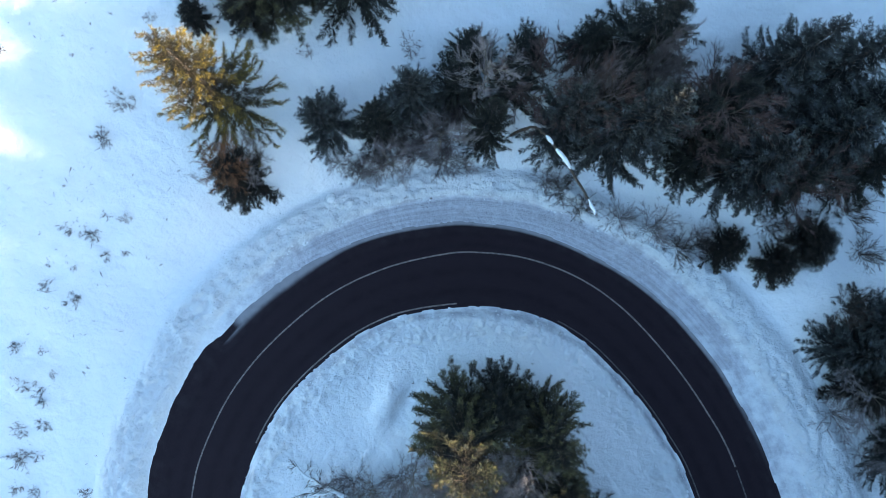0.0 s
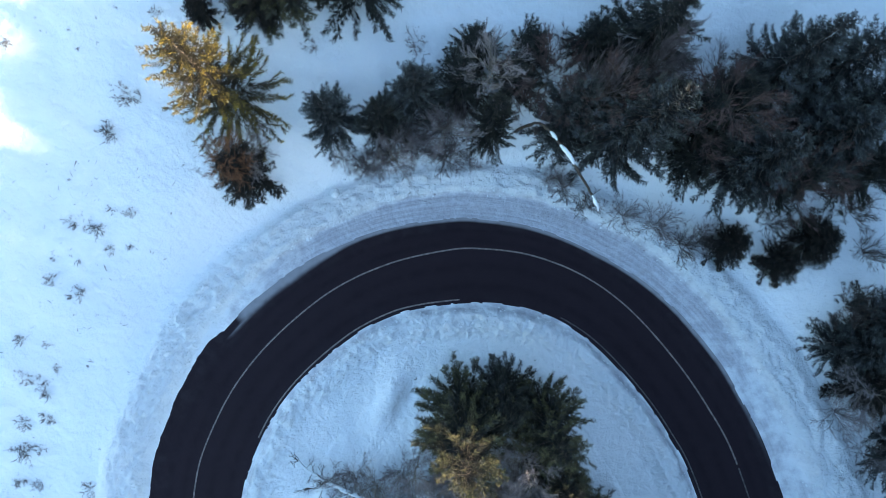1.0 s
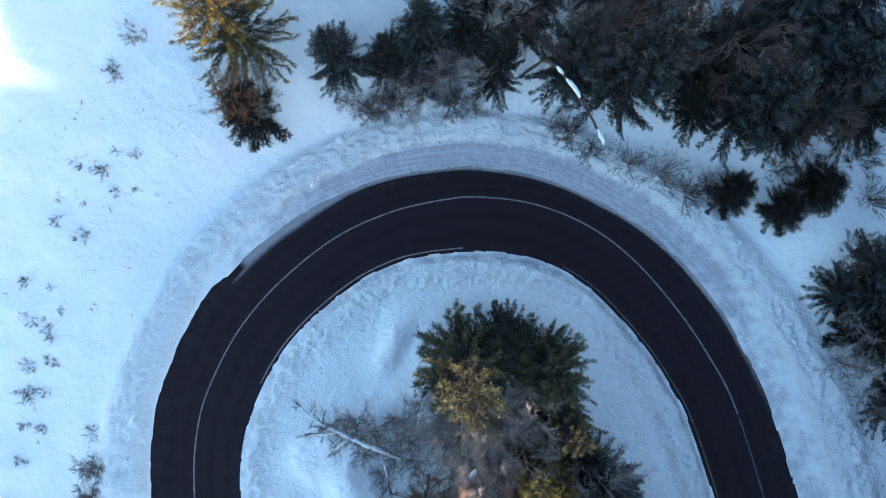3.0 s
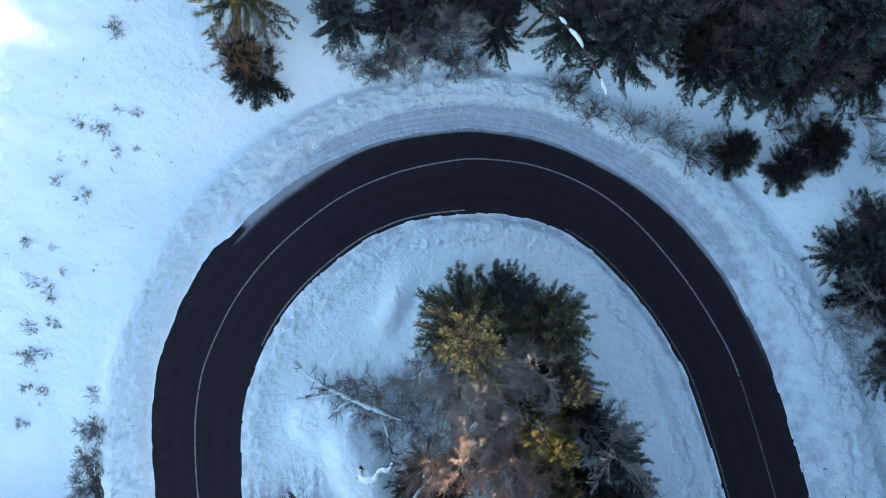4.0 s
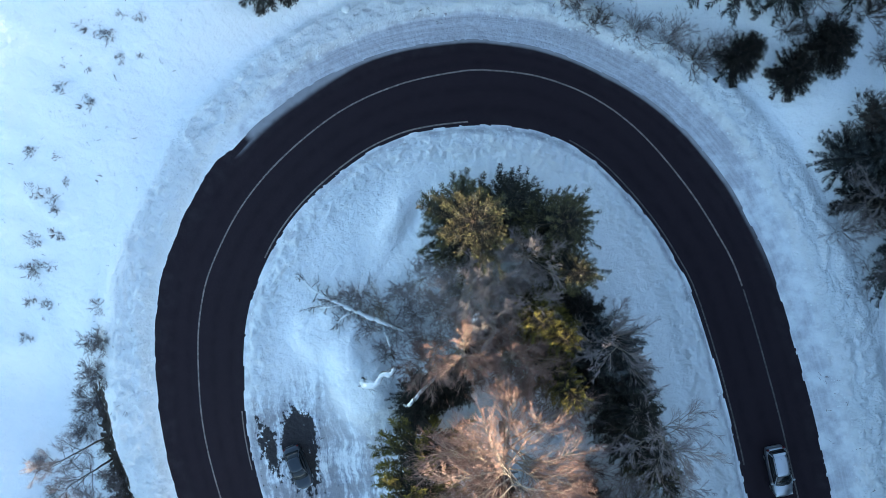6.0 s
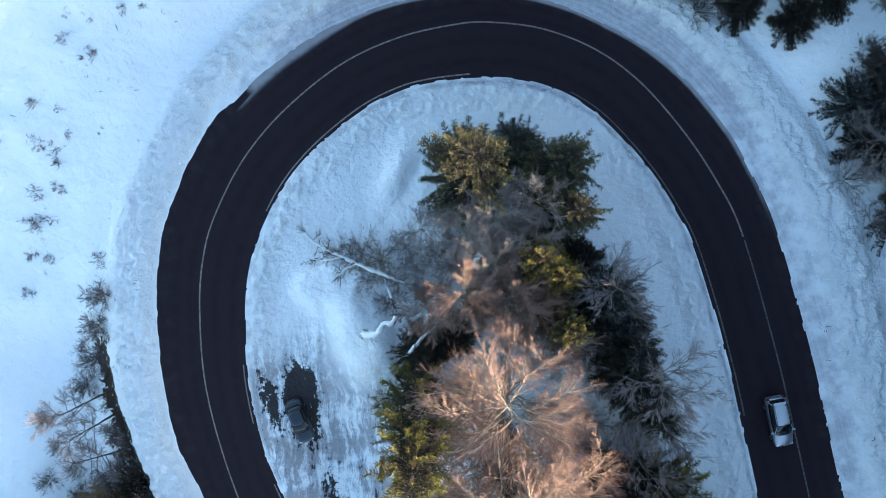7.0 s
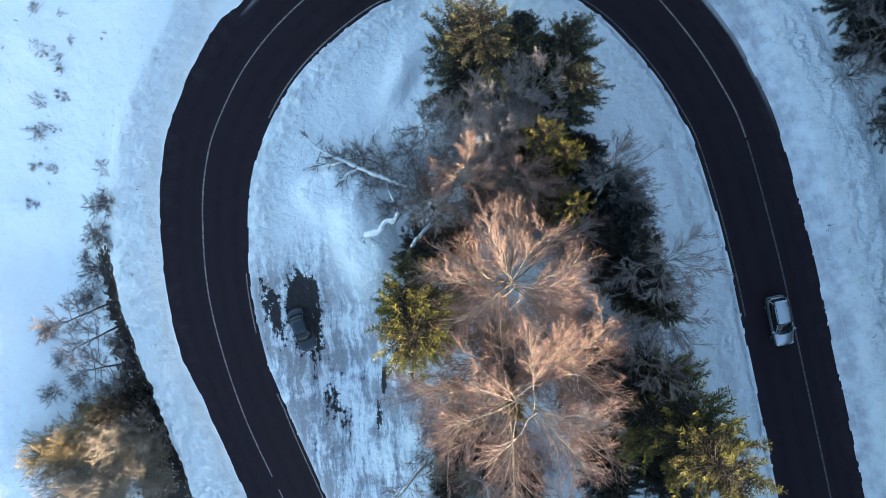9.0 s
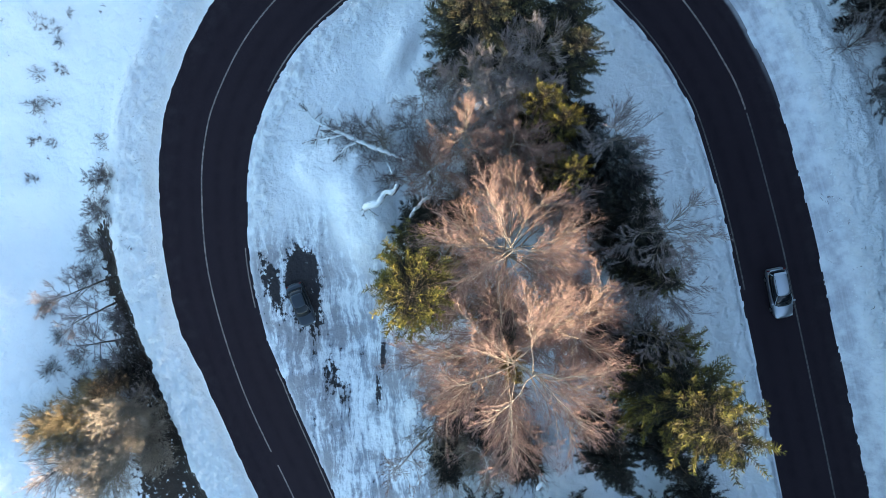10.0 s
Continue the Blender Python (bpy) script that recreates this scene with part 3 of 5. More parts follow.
def spikes(soup, p, q, width, flat=False):
    """Many fine twigs, each a three-sided spike."""
    v = unit(q - p)
    a = unit(np.cross(v, np.where(np.abs(v[:, 2:3]) > 0.9, [[1.0, 0, 0]], [[0, 0, 1.0]]))) * width
    b = np.cross(v, a)
    if flat:
        V = np.stack([p + a + b * 0.5, p - a - b * 0.5, q], 1).reshape(-1, 3)
        soup.add(V, np.arange(len(V)).reshape(-1, 3))
        return
    V = np.stack([p + a, p - a * 0.5 + b * 0.87, p - a * 0.5 - b * 0.87, q], 1).reshape(-1, 3)
    i = np.arange(len(p))[:, None] * 4
    soup.add(V, np.concatenate([i + np.array([[0, 1, 3]]), i + np.array([[1, 2, 3]]), i + np.array([[2, 0, 3]])]))


def offshoots(rng, p, d, L, n, ratio, spread, up, start=0.2):
    """n side shoots on each of many straight shoots: their roots, ways and lengths."""
    i = np.repeat(np.arange(len(p)), n)
    u = start + (1 - start) * rng.rand(len(i))
    side = rng.randn(len(i), 3)
    side = unit(side - d[i] * (side * d[i]).sum(1)[:, None])
    w = unit(d[i] + side * (spread * (0.5 + rng.rand(len(i))))[:, None] + np.array([0, 0, up]))
    return p[i] + d[i] * (L[i] * u)[:, None], w, L[i] * ratio * (0.6 + 0.7 * rng.rand(len(i))) * (1.15 - 0.5 * u)


def bare_meshes(seed, H, R, limbs=14, sec=10, ter=7, fine=5, low=0.28, lean=(0, 0), radius=None, bark=None, twig=None, width=0.012, bush=False, wide=0.62, up=0.12):
    """A leafless tree: trunk, limbs that fill its crown, shoots and fine twigs. bush: stems from the ground."""
    rng = np.random.RandomState(seed)
    wood, crown = Soup(), Soup()
    r0 = radius or 0.014 * H
    ts = np.linspace(0, 1, 8)
    T = np.stack([lean[0] * H * ts**1.3, lean[1] * H * ts**1.3, H * 0.9 * ts], 1)
    T[1:] += rng.randn(7, 3) * 0.012 * H
    if not bush:
        wood.tube(T, np.linspace(r0 * 1.15, r0 * 0.18, 8), 8)
    ang, P2, D2, L2 = rng.rand() * 6.28, [], [], []
    for k in range(limbs):
        f = low + (0.94 - low) * (k + 0.5 * rng.rand()) / limbs
        ang += 2.4 + 0.35 * rng.randn()
        if bush:
            root = np.array([math.cos(ang), math.sin(ang), 0]) * 0.10 * R * rng.rand()
            g = rng.rand()**0.6
            end = np.array([math.cos(ang) * R * g, math.sin(ang) * R * g, H * (1 - 0.55 * g * g) * (0.75 + 0.25 * rng.rand())]) * 0.85
        else:
            root = np.array([np.interp(f, ts * 0.9, T[:, c]) for c in range(3)])
            env = math.sqrt(max(0.05, 1 - ((f - 0.42) / 0.62)**2)) * (0.62 + 0.3 * rng.rand()) * R
            end = root + np.array([math.cos(ang) * env, math.sin(ang) * env, (0.22 + 0.15 * rng.rand()) * (H - root[2]) + 0.25 * env])
        mid = root * 0.45 + end * 0.55 + np.array([0, 0, 0.10 if not bush else 0.12]) * np.linalg.norm(end - root)
        t = np.linspace(0, 1, 7)[:, None]
        B = root * (1 - t)**2 + mid * 2 * t * (1 - t) + end * t**2
        B[1:] += rng.randn(6, 3) * 0.018 * np.linalg.norm(end - root)
        rl = r0 * (0.46 - 0.26 * f) * (0.8 + 0.4 * rng.rand()) if not bush else r0
        wood.tube(B, np.linspace(rl, rl * 0.22 + 0.006, 7), 5)
        d = unit(np.gradient(B, axis=0))
        full = np.linalg.norm(end - root)
        u = 0.18 + 0.82 * rng.rand(sec)
        at, ax = [np.stack([np.interp(u, t[:, 0], Q[:, c]) for c in range(3)], 1) for Q in (B, d)]
        side = rng.randn(sec, 3)
        side = unit(side - ax * (side * ax).sum(1)[:, None])
        P2.append(at), D2.append(unit(ax + side * (1.25 * wide * (0.4 + rng.rand(sec)))[:, None] + np.array([0, 0, up])))
        L2.append(full * (0.26 + 0.26 * rng.rand(sec)) * (1.2 - 0.55 * u))
    p, d, L = np.concatenate(P2), np.concatenate(D2), np.concatenate(L2)
    # each shoot bends once on its way
    knee = p + d * (L * 0.5)[:, None]
    d2 = unit(d + rng.randn(len(d), 3) * 0.16 + np.array([0, 0, up * 0.6]))
    thin = 1 if H > 5 else 0.6
    sticks(wood, p, knee, (0.011 + 0.0065 * L) * thin, (0.008 + 0.004 * L) * thin)
    sticks(wood, knee, knee + d2 * (L * 0.55)[:, None], (0.008 + 0.003 * L) * thin, 0.005)
    p, d, L = np.concatenate([p, knee]), np.concatenate([d, d2]), np.concatenate([L, L]) * 0.55
    p, d, L = offshoots(rng, p, d, L, max(1, ter * 5 // 8), 0.98, wide * 0.8, up, 0.1)
    spikes(crown, p, p + d * L[:, None], width * 1.1)
    if fine:
        p, d, L = offshoots(rng, p, d, L, fine, 0.68, wide * 0.75, up)
        spikes(crown, p, p + d * L[:, None], width * 0.8, True)
    return wood.mesh("trunk", [bark or BARK_GREY], True), crown.mesh("crown", [twig or TWIG])


def plant(name, parts, x, y, scale=1.0, turn=0.0, label="", category="tree", group="", z=None, sink=0.08, tall=1.0, tilt=(0, 0)):
    """A tree of its own, standing on the snow at (x, y)."""
    root = new(name)
    for part_name, me in parts:
        child(part_name, me, root)
    root.matrix_basis = Matrix.LocRotScale((x, y, (height(x, y) if z is None else z) - sink), Euler((tilt[0], tilt[1], turn)), (scale, scale, scale * tall))
    return tagged(root, label, category, group)


def kinds(pair, names):
    return list(zip(names, pair))


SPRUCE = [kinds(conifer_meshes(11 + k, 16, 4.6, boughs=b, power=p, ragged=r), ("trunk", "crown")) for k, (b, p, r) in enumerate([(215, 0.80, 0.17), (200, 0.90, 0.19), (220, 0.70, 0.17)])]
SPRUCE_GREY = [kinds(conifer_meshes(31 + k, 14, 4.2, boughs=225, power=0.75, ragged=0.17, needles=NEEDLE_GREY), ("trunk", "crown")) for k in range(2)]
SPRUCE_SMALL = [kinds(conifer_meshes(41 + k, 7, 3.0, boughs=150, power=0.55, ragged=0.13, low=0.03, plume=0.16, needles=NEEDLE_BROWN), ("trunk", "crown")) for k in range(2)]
# spruces in the needle colours that hold the low sun
SPRUCE_LIT = [kinds(conifer_meshes(51, 16, 4.4, boughs=215, power=0.75, ragged=0.20, needles=NEEDLE_LIT_GOLD, plume=0.05), ("trunk", "crown")), kinds(conifer_meshes(53, 16, 4.4, boughs=235, power=0.5, ragged=0.20, needles=NEEDLE_LIT_OLIVE), ("trunk", "crown")), kinds(conifer_meshes(55, 16, 4.4, boughs=235, power=0.5, ragged=0.20, needles=NEEDLE_LIT_LIME), ("trunk", "crown"))]
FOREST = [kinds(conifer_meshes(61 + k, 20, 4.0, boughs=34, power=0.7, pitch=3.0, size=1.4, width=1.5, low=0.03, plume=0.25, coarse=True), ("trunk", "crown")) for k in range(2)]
NAMES = ("trunk", "crown")
BEECH = [kinds(bare_meshes(71 + k, 20, 7.2, lean=((-0.05, 0.06), (0.10, -0.07))[k], limbs=32, sec=18, ter=9, fine=6, low=0.22, radius=0.22, width=0.0085, wide=0.62, bark=BARK_PALE, up=-0.02), NAMES) for k in range(2)]
BEECH_SMALL = [kinds(bare_meshes(75 + k, 13, 3.6, limbs=26, sec=13, ter=9, fine=6, low=0.20, radius=0.085, width=0.0085, wide=0.62, bark=BARK_PALE, up=0.2), NAMES) for k in range(2)]
BEECH_GREY = kinds(bare_meshes(79, 13, 3.6, limbs=24, sec=12, ter=9, fine=6, low=0.20, radius=0.075, width=0.0085, wide=0.66, bark=BARK_PALE, twig=TWIG_GREY, up=0.15), NAMES)
GREY_BARE = [kinds(bare_meshes(81 + k, 10, 4.0, limbs=15, sec=9, ter=8, fine=6, low=0.24, radius=0.09, twig=TWIG_GREY, width=0.009, wide=0.6), NAMES) for k in range(2)]
DARK_BARE = [kinds(bare_meshes(85 + k, 10, 4.0, limbs=15, sec=9, ter=8, fine=6, low=0.24, radius=0.06, bark=BARK, twig=TWIG_RED, width=0.009, wide=0.6), NAMES) for k in range(2)]
RUST_BARE = kinds(bare_meshes(89, 10, 4.0, limbs=20, sec=9, ter=8, fine=5, low=0.45, radius=0.06, bark=BARK, twig=TWIG_RUST, width=0.012, wide=0.7, up=0.2), NAMES)
SHRUB = [kinds(bare_meshes(91 + k, 4.0, 2.4, limbs=20, sec=7, ter=6, fine=4, bush=True, radius=0.018, bark=BARK, twig=t, width=0.009, wide=0.6), NAMES) for k, t in enumerate((TWIG_GREY, STRAW, TWIG_DARK))]
SHRUB.append(kinds(bare_meshes(95, 4.0, 2.4, limbs=34, sec=10, ter=7, fine=4, bush=True, radius=0.018, bark=BARK_PALE, twig=STRAW, width=0.008, wide=0.7), NAMES))
SHRUB.append(kinds(bare_meshes(97, 4.0, 2.4, limbs=30, sec=9, ter=7, fine=4, bush=True, radius=0.018, bark=BARK, twig=TWIG_MID, width=0.008, wide=0.7), NAMES))
SHRUB.append(kinds(bare_meshes(99, 4.0, 2.4, limbs=38, sec=10, ter=8, fine=4, bush=True, radius=0.016, bark=BARK_PALE, twig=STRAW_GOLD, width=0.009, wide=0.7), NAMES))
SCRUB = [kinds(bare_meshes(101 + k, 1.0, 0.9, limbs=(12, 12, 9)[k], sec=7, ter=5, fine=3, bush=True, radius=0.008, bark=BARK, twig=(TWIG_MID, TWIG_GREY, TWIG_MID)[k], width=0.006, wide=0.9), NAMES) for k in range(3)]

rnd = random.Random(5)


def spruce(x, y, tip, radius, kind=None, label="dark green spruce tree standing in snow", group="spruce trees", turn=None):
    """A spruce by its place, the level of its tip and the reach of its lowest boughs."""
    k = kind or rnd.choice(SPRUCE)
    ref_h = {id(q): h for q, h in [(s, 16) for s in SPRUCE + SPRUCE_LIT] + [(s, 14) for s in SPRUCE_GREY] + [(s, 7) for s in SPRUCE_SMALL]}[id(k)]
    ref_r = {16: 4.6, 14: 4.2, 7: 3.0}[ref_h]
    f = radius / ref_r
    return plant("spruce_tree", k, x, y, f, rnd.random() * 6.28 if turn is None else turn, label, "tree", group, tall=(tip - height(x, y)) / (ref_h * f))


def bare(kind, name, x, y, tip, radius, ref, label, group="leafless trees", turn=None):
    f = radius / ref[1]
    return plant(name, kind, x, y, f, rnd.random() * 6.28 if turn is None else turn, label, "tree" if "tree" in name else "shrub", group, tall=(tip - height(x, y)) / (ref[0] * f))


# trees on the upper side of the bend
spruce(-17.6, 13.4, 20.2, 5.2, SPRUCE_LIT[0], "tall spruce with golden sunlit top boughs")
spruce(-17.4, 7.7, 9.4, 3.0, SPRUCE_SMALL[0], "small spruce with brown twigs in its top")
spruce(-13.2, 22.6, 17.5, 5.0, SPRUCE_LIT[1], "large spruce with olive sunlit boughs")
spruce(-7.2, 22.6, 17.0, 4.9)
spruce(-15.6, 20.6, 11.5, 2.6, SPRUCE_SMALL[1])
spruce(-20.2, 20.3, 9.6, 1.6, SPRUCE_SMALL[0])
spruce(-9.6, 11.9, 12.5, 3.0, SPRUCE_GREY[0])
spruce(-2.6, 13.4, 14.6, 3.0, SPRUCE_GREY[1])
spruce(-5.6, 11.9, 11.5, 2.8, SPRUCE[1])
spruce(3.7, 11.3, 14.0, 2.7, SPRUCE[0])
spruce(1.0, 14.4, 12.6, 2.8, SPRUCE[2])
spruce(5.2, 14.4, 13.5, 2.8, SPRUCE[1])
spruce(2.6, 17.0, 12.0, 2.6, SPRUCE[0])
spruce(6.6, 16.8, 12.0, 2.8, SPRUCE[1])
spruce(11.3, 17.3, 13.0, 2.6, SPRUCE[2])
spruce(9.6, 11.6, 17.4, 3.6, SPRUCE_GREY[0])
spruce(15.4, 16.8, 20.0, 4.4, SPRUCE[0])
spruce(13.6, 9.9, 22.6, 4.4, SPRUCE_GREY[1], "tall frosted spruce with a sunlit tip")
spruce(13.5, 13.5, 15.0, 3.6, SPRUCE[2])
spruce(18.8, 11.2, 15.0, 4.0, SPRUCE[1])
spruce(16.4, 12.6, 14.0, 3.6, SPRUCE[0])
spruce(20.4, 8.4, 12.0, 3.0, SPRUCE[0])
spruce(25.0, 14.8, 20.0, 3.8, SPRUCE_GREY[0])
spruce(29.4, 14.6, 19.0, 3.4, SPRUCE_GREY[1])
spruce(21.5, 12.0, 15.0, 4.0, SPRUCE[0])
spruce(32.0, 12.0, 16.5, 3.2, SPRUCE_GREY[0])
spruce(29.0, 9.8, 16.0, 4.8, SPRUCE_GREY[1])
spruce(23.6, 8.0, 17.3, 4.2, SPRUCE_GREY[0])
spruce(27.0, 6.8, 12.5, 3.6, SPRUCE[1])
spruce(32.6, 7.6, 13.5, 3.4, SPRUCE[2])
spruce(24.4, 1.6, 6.6, 2.2, SPRUCE_SMALL[1], "low bushy spruce on the snowy slope")
spruce(30.6, 2.0, 8.6, 2.5, SPRUCE_SMALL[0], "low bushy spruce on the snowy slope")
spruce(28.4, 0.2, 7.0, 2.2, SPRUCE_SMALL[1], "low bushy spruce on the snowy slope")
# right-hand edge of the wood
spruce(33.8, -7.0, 10.0, 3.2, SPRUCE_GREY[0])
spruce(37.0, -9.0, 12.5, 3.8, SPRUCE[1])
spruce(40.5, -5.0, 14.0, 4.2, SPRUCE[0])
spruce(39.0, -13.5, 13.0, 4.0, SPRUCE_GREY[1])
spruce(42.5, -18.0, 14.0, 4.0, SPRUCE[0])
spruce(35.6, -4.6, 9.0, 3.2, SPRUCE_GREY[1])
spruce(35.6, -10.4, 8.5, 3.0, SPRUCE_SMALL[0])
spruce(38.6, -16.6, 9.5, 3.2, SPRUCE_GREY[0])
spruce(37.6, -6.8, 10.5, 3.2, SPRUCE[2])
spruce(41.4, -12.0, 12.0, 3.8, SPRUCE[2])
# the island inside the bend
spruce(1.7, -13.6, 17.6, 5.0, SPRUCE_LIT[1], "broad spruce with a sunlit streak on its top")
spruce(8.4, -13.2, 14.6, 3.8, SPRUCE_LIT[1], "spruce with a pale sunlit top")
spruce(9.0, -17.2, 15.6, 3.2, SPRUCE_LIT[1], "spruce with a pale sunlit top")
spruce(6.8, -20.4, 15.4, 2.7, SPRUCE_LIT[2], "young yellow-green conifer between bare trees")
spruce(8.5, -21.6, 14.6, 2.4, SPRUCE_LIT[2], "young yellow-green conifer between bare trees")
spruce(8.8, -25.4, 16.3, 2.2, SPRUCE_LIT[2], "slender yellow-green conifer between bare trees")
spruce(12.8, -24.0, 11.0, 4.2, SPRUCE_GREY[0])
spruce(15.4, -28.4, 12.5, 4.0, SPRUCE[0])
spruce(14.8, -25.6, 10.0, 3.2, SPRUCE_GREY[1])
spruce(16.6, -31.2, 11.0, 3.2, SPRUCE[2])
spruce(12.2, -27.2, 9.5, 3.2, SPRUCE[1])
spruce(17.6, -33.4, 10.0, 2.6, SPRUCE_LIT[1], "spruce with olive boughs at the road's inner side")
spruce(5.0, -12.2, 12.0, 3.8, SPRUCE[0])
spruce(-1.6, -34.6, 22.0, 5.0, SPRUCE_LIT[2], "tall spruce with yellow-green sunlit boughs")
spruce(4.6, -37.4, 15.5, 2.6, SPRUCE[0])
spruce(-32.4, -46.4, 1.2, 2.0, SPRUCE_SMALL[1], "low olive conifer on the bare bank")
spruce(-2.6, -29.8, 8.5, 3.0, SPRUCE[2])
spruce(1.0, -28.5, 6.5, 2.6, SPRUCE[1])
spruce(19.0, -42.2, 20.4, 5.4, SPRUCE_LIT[2], "tall spruce with yellow-green sunlit top")
spruce(15.6, -41.4, 12.0, 3.4, SPRUCE[2])
spruce(17.8, -40.2, 13.0, 3.8, SPRUCE[1])
spruce(14.6, -39.6, 9.0, 2.8, SPRUCE_SMALL[0], "dark brownish spruce below a taller one")
spruce(15.8, -50.6, 8.0, 3.0, SPRUCE[0])
spruce(23.6, -53.0, 9.5, 3.2, SPRUCE[1])
spruce(20.4, -45.0, 14.0, 3.4, SPRUCE[0])
spruce(20.6, -57.5, 12.0, 4.2, SPRUCE[2])
spruce(13.0, -58.5, 10.0, 4.0, SPRUCE[1])
spruce(26.6, -59.0, 13.0, 4.2, SPRUCE[0])
spruce(5.0, -59.0, 9.0, 4.0, SPRUCE[2])
spruce(5.2, -40.2, 16.0, 2.6, SPRUCE_LIT[0], "slender yellow-green conifer between bare trees")
spruce(14.8, -47.5, 6.0, 2.4, SPRUCE_SMALL[0])
spruce(22.0, -46.0, 13.0, 3.8, SPRUCE[1])
spruce(1.6, -47.2, 4.5, 2.6, SPRUCE_SMALL[1], "low dark conifer under leafless shrubs")
spruce(4.4, -48.6, 4.0, 2.8, SPRUCE_SMALL[0], "low dark conifer under leafless shrubs")
spruce(7.6, -51.0, 4.0, 2.8, SPRUCE_SMALL[1], "low dark conifer under leafless shrubs")
spruce(1.0, -52.0, 3.0, 2.6, SPRUCE_SMALL[0], "low dark conifer under leafless shrubs")
spruce(20.0, -49.0, 10.0, 3.6, SPRUCE[1])
bare(BEECH[0], "beech_tree", 5.4, -32.2, 17.8, 7.0, (20, 7.2), "large leafless beech with pinkish sunlit twigs", turn=0.0)
bare(BEECH[1], "beech_tree", 3.8, -38.2, 20.0, 7.8, (20, 7.2), "large leafless beech with pinkish sunlit twigs", turn=0.0)
bare(BEECH_SMALL[0], "beech_tree", 3.4, -42.0, 14.5, 4.6, (13, 3.6), "leafless beech with pinkish sunlit twigs")
bare(BEECH_SMALL[1], "beech_tree", 9.4, -37.0, 18.0, 4.8, (13, 3.6), "leafless beech with reddish sunlit twigs")
bare(BEECH_SMALL[0], "beech_tree", 1.2, -23.2, 15.2, 3.1, (13, 3.6), "leafless tree with golden sunlit twigs")
bare(BEECH_SMALL[1], "beech_tree", 4.8, -23.6, 13.6, 3.4, (13, 3.6), "leafless tree with reddish twigs")
bare(BEECH_GREY, "beech_tree", 1.6, -18.8, 13.0, 3.4, (13, 3.6), "leafless tree with grey-brown twigs")
bare(BEECH_GREY, "beech_tree", 3.4, -20.8, 13.6, 3.0, (13, 3.6), "leafless tree with grey-brown twigs")
bare(BEECH_GREY, "beech_tree", 6.4, -16.2, 14.2, 2.6, (13, 3.6), "leafless tree with grey-brown twigs")
bare(BEECH_GREY, "beech_tree", 3.6, -17.6, 13.4, 3.0, (13, 3.6), "leafless tree with pinkish grey twigs")
bare(BEECH_GREY, "beech_tree", 6.0, -19.4, 13.2, 3.0, (13, 3.6), "leafless tree with pinkish grey twigs")
bare(BEECH_SMALL[0], "beech_tree", 6.6, -24.6, 13.0, 3.0, (13, 3.6), "leafless tree with golden sunlit twigs")
bare(BEECH_SMALL[0], "beech_tree", -1.4, -25.4, 10.0, 2.8, (13, 3.6), "leafless tree with golden sunlit twigs")
bare(GREY_BARE[0], "bare_tree", 17.4, -33.6, 10.0, 4.8, (10, 4.0), "leafless tree with grey twigs reaching over the road edge")
bare(GREY_BARE[1], "bare_tree", 16.6, -29.6, 13.8, 4.4, (10, 4.0), "leafless tree with grey twigs")
bare(GREY_BARE[0], "bare_tree", 12.8, -22.6, 12.9, 3.8, (10, 4.0), "leafless tree with grey twigs")
bare(GREY_BARE[1], "bare_tree", 17.0, -38.0, 12.0, 3.2, (10, 4.0), "leafless tree with grey twigs")
bare(GREY_BARE[0], "bare_tree", -2.6, -18.6, 5.5, 2.6, (10, 4.0), "leafless tree with dark twigs over snow")
bare(GREY_BARE[1], "bare_tree", 9.2, -27.6, 11.0, 3.2, (10, 4.0), "leafless tree with grey twigs")
bare(GREY_BARE[1], "beech_tree", 3.2, 14.2, 15.8, 3.0, (10, 4.0), "leafless tree with an orange sunlit top")
bare(DARK_BARE[1], "bare_tree", 7.5, 13.5, 14.6, 4.0, (10, 4.0), "leafless tree with dark twigs among spruces")
bare(GREY_BARE[0], "bare_tree", -17.0, 9.0, 8.0, 2.8, (10, 4.0), "leafless tree with grey twigs below a spruce")
bare(DARK_BARE[0], "beech_tree", 19.5, 11.0, 17.0, 4.4, (10, 4.0), "leafless tree with reddish twigs among dark spruces")
bare(RUST_BARE, "bare_tree", -17.3, 7.8, 10.6, 2.4, (10, 4.0), "leafless tree with reddish twigs beside a small spruce")
bare(GREY_BARE[0], "bare_tree", -0.2, 10.6, 9.0, 3.0, (10, 4.0), "leafless tree with purple-grey twigs")
bare(GREY_BARE[1], "bare_tree", -4.6, 9.0, 7.0, 2.8, (10, 4.0), "leafless tree with purple-grey twigs")
bare(DARK_BARE[0], "bare_tree", 11.4, 11.4, 18.0, 3.0, (10, 4.0), "leafless tree with purple-grey twigs")
bare(DARK_BARE[1], "bare_tree", 27.0, 6.8, 14.0, 3.8, (10, 4.0), "leafless tree with grey twigs among spruces")
bare(GREY_BARE[0], "bare_tree", 34.4, -10.5, 9.0, 3.4, (10, 4.0), "leafless tree with dark grey twigs at the wood's edge")
bare(GREY_BARE[1], "bare_tree", 38.0, -16.5, 9.5, 3.6, (10, 4.0), "leafless tree with dark grey twigs at the wood's edge")

for x, y, tip, r in [(2.8, -24.6, 5.0, 2.0), (10.8, -26.6, 8.0, 2.8), (11.0, -20.4, 8.0, 2.4), (-0.6, -29.0, 5.0, 2.2)]:
    spruce(x, y, tip, r, rnd.choice(SPRUCE_SMALL), "young dark spruce under taller trees", "young spruces")

